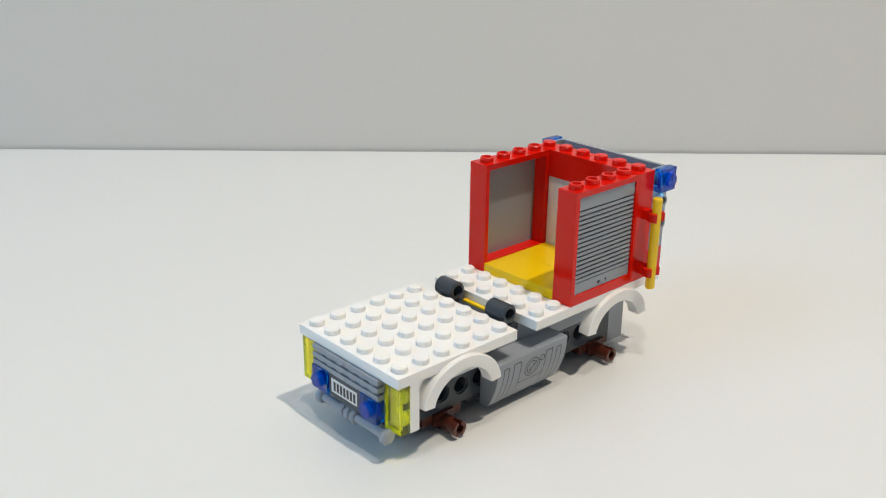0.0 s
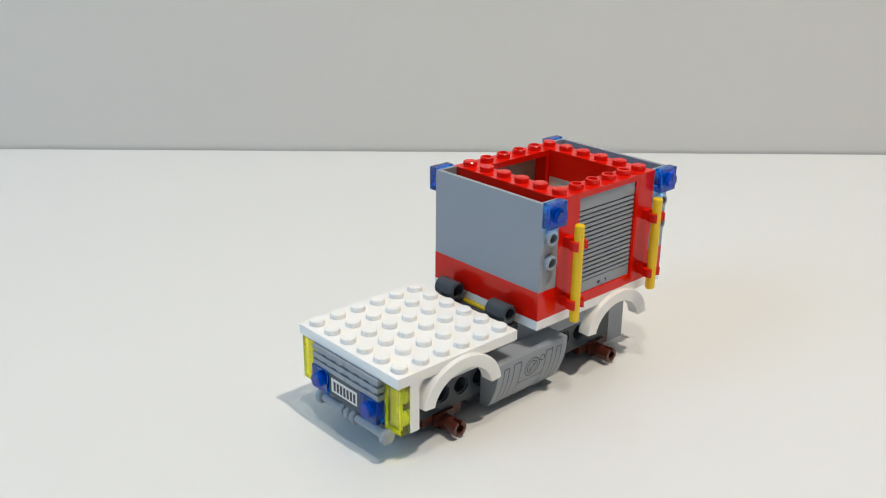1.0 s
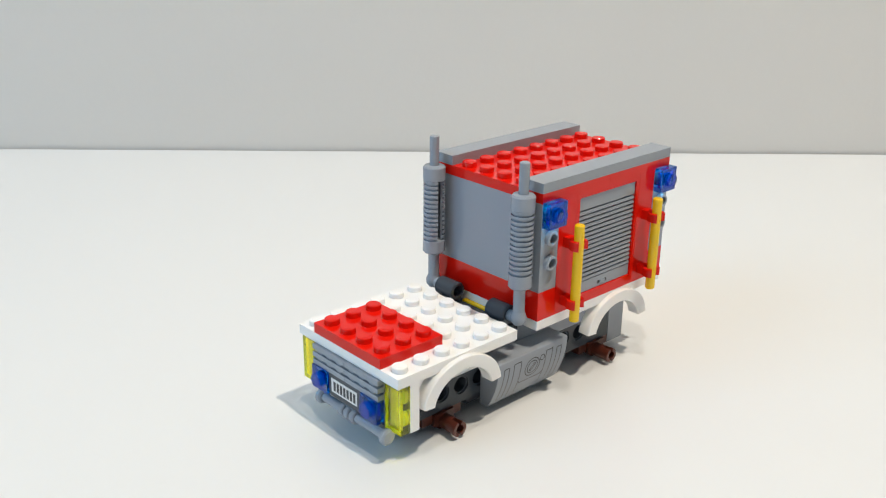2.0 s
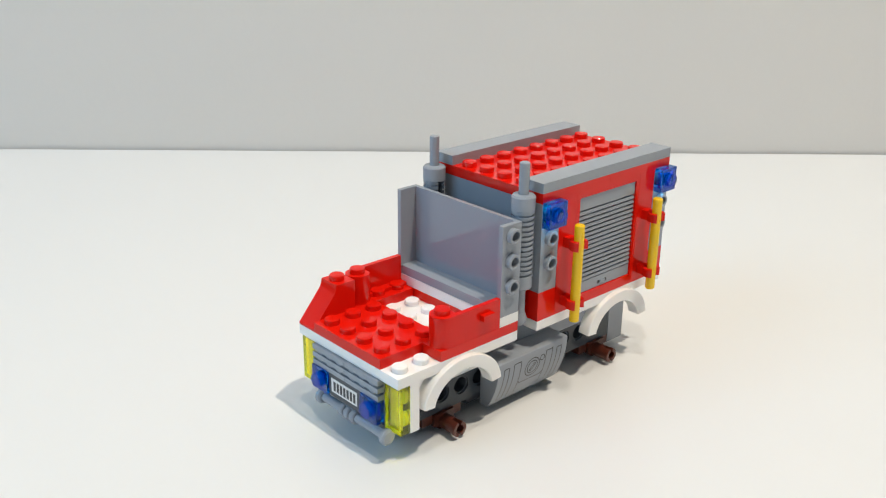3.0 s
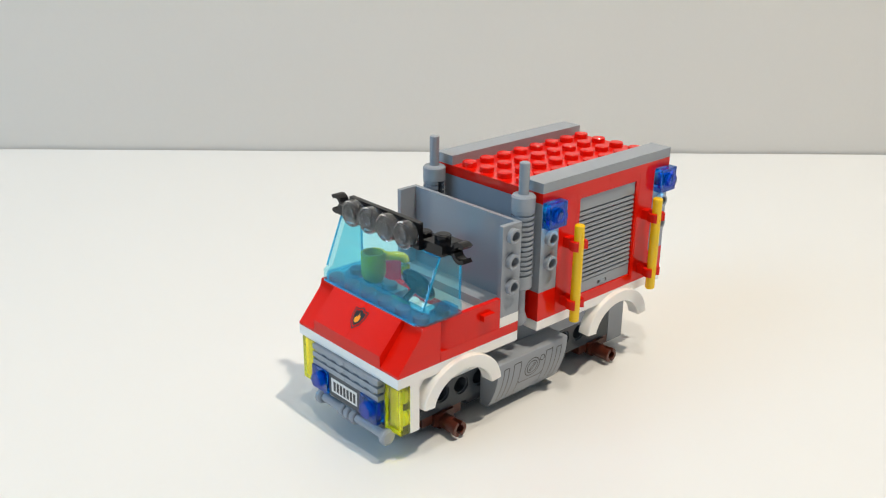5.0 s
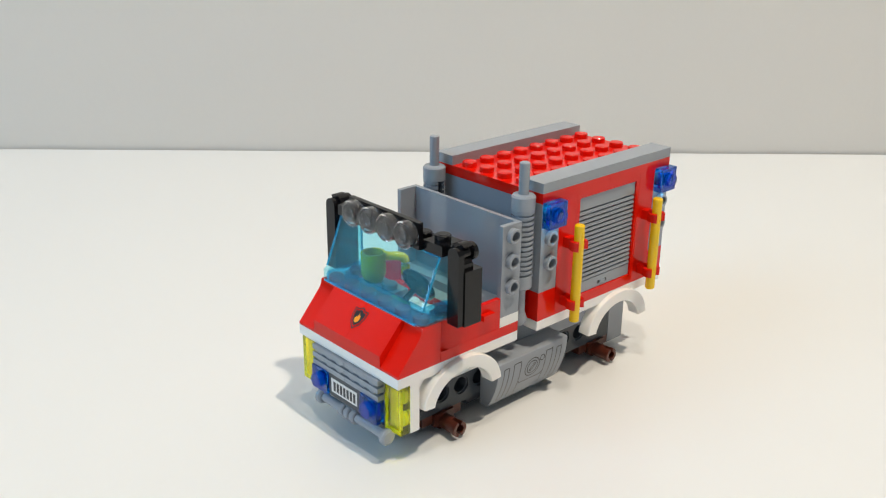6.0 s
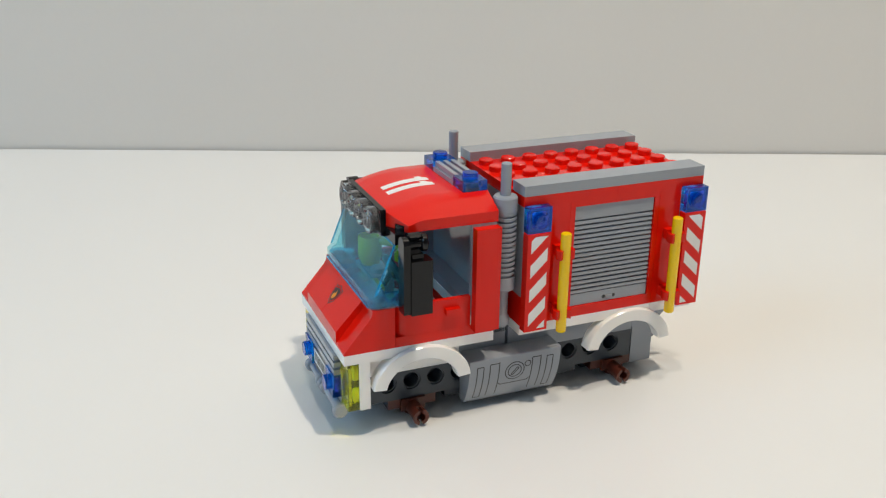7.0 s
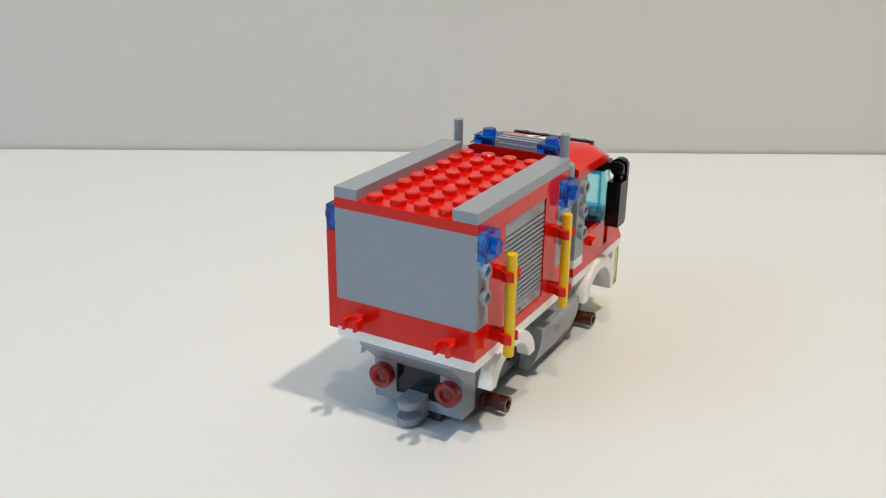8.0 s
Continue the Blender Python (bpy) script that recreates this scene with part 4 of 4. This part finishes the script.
# ---- movement ----
TURNS = [(7.0, 1.79, 0.50, 22.35), (7.1, -8.15, -8.53, -1.36), (7.2, -13.38, 1.17, -27.23), (7.3, -13.67, 6.81, -53.75),
         (7.4, -16.79, 8.2, -72.76), (7.8, -13.62, 12.13, -102.04), (7.9, 2.74, 17.01, -119.88)]


def motions():
    stops = [(0.0, HOME)]
    here = HOME
    for t, x, y, yaw in TURNS:
        nxt = pose(x * MM, y * MM, 0, 0, 0, yaw)
        stops += [(t - 2 / 30, here), (t - 1 / 30, nxt)]
        here = nxt
    stops.append((8.0, here))
    walk(truck, stops)

    def truck_at(t):
        m = HOME
        for s, n in stops:
            if s <= t + 1e-4:
                m = n
        return m

    # parts wait on the table behind the camera until they are added
    def waiting(ob, k):
        co = [v.co for o in (ob, *ob.children_recursive) for v in o.data.vertices]
        mid = Vector(((min(c.x for c in co) + max(c.x for c in co)) / 2, (min(c.y for c in co) + max(c.y for c in co)) / 2, min(c.z for c in co)))
        slot = Matrix.Translation((-0.46 + 0.115 * (k % 9), -0.40 - 0.036 * (k // 9) * 1.5, 0.0002))
        return slot @ pose(0, 0, 0, 0, 0, 90) @ Matrix.Translation(-mid)

    rest = Matrix.Identity(4)
    for k, (ob, t) in enumerate(LATER):
        away = waiting(ob, k)
        rows = [(0.0, HOME.inverted() @ away)]
        for s, n in stops[1:]:
            if s < t - 2.5 / 30:
                rows.append((s, n.inverted() @ away))
        rows += [(t - 2 / 30, truck_at(t - 2 / 30).inverted() @ away), (t - 1 / 30, rest), (8.0, rest)]
        walk(ob, rows)

    # the mirrors are clipped on, then swung down about their pins
    for ob, d, ye, k, swing in ((mirror_far, 1, 48, 60, ((5.15, 62), (5.3, 25), (5.45, 0))), (mirror_near, -1, 0, 61, ((5.7, -66), (5.8, -46), (5.9, -17), (6.0, 0)))):
        pin = place((20.2, ye + d * 4.3, 34.2))

        def turned(a):
            return Matrix.Translation(pin) @ Matrix.Rotation(radians(a), 4, "X") @ Matrix.Translation(-pin)

        away = HOME.inverted() @ waiting(ob, k)
        rows = [(0.0, away)]
        here = away
        for t, a in swing:
            rows += [(t - 2 / 30, here), (t - 1 / 30, turned(a))]
            here = turned(a)
        rows.append((8.0, here))
        walk(ob, rows)


motions()
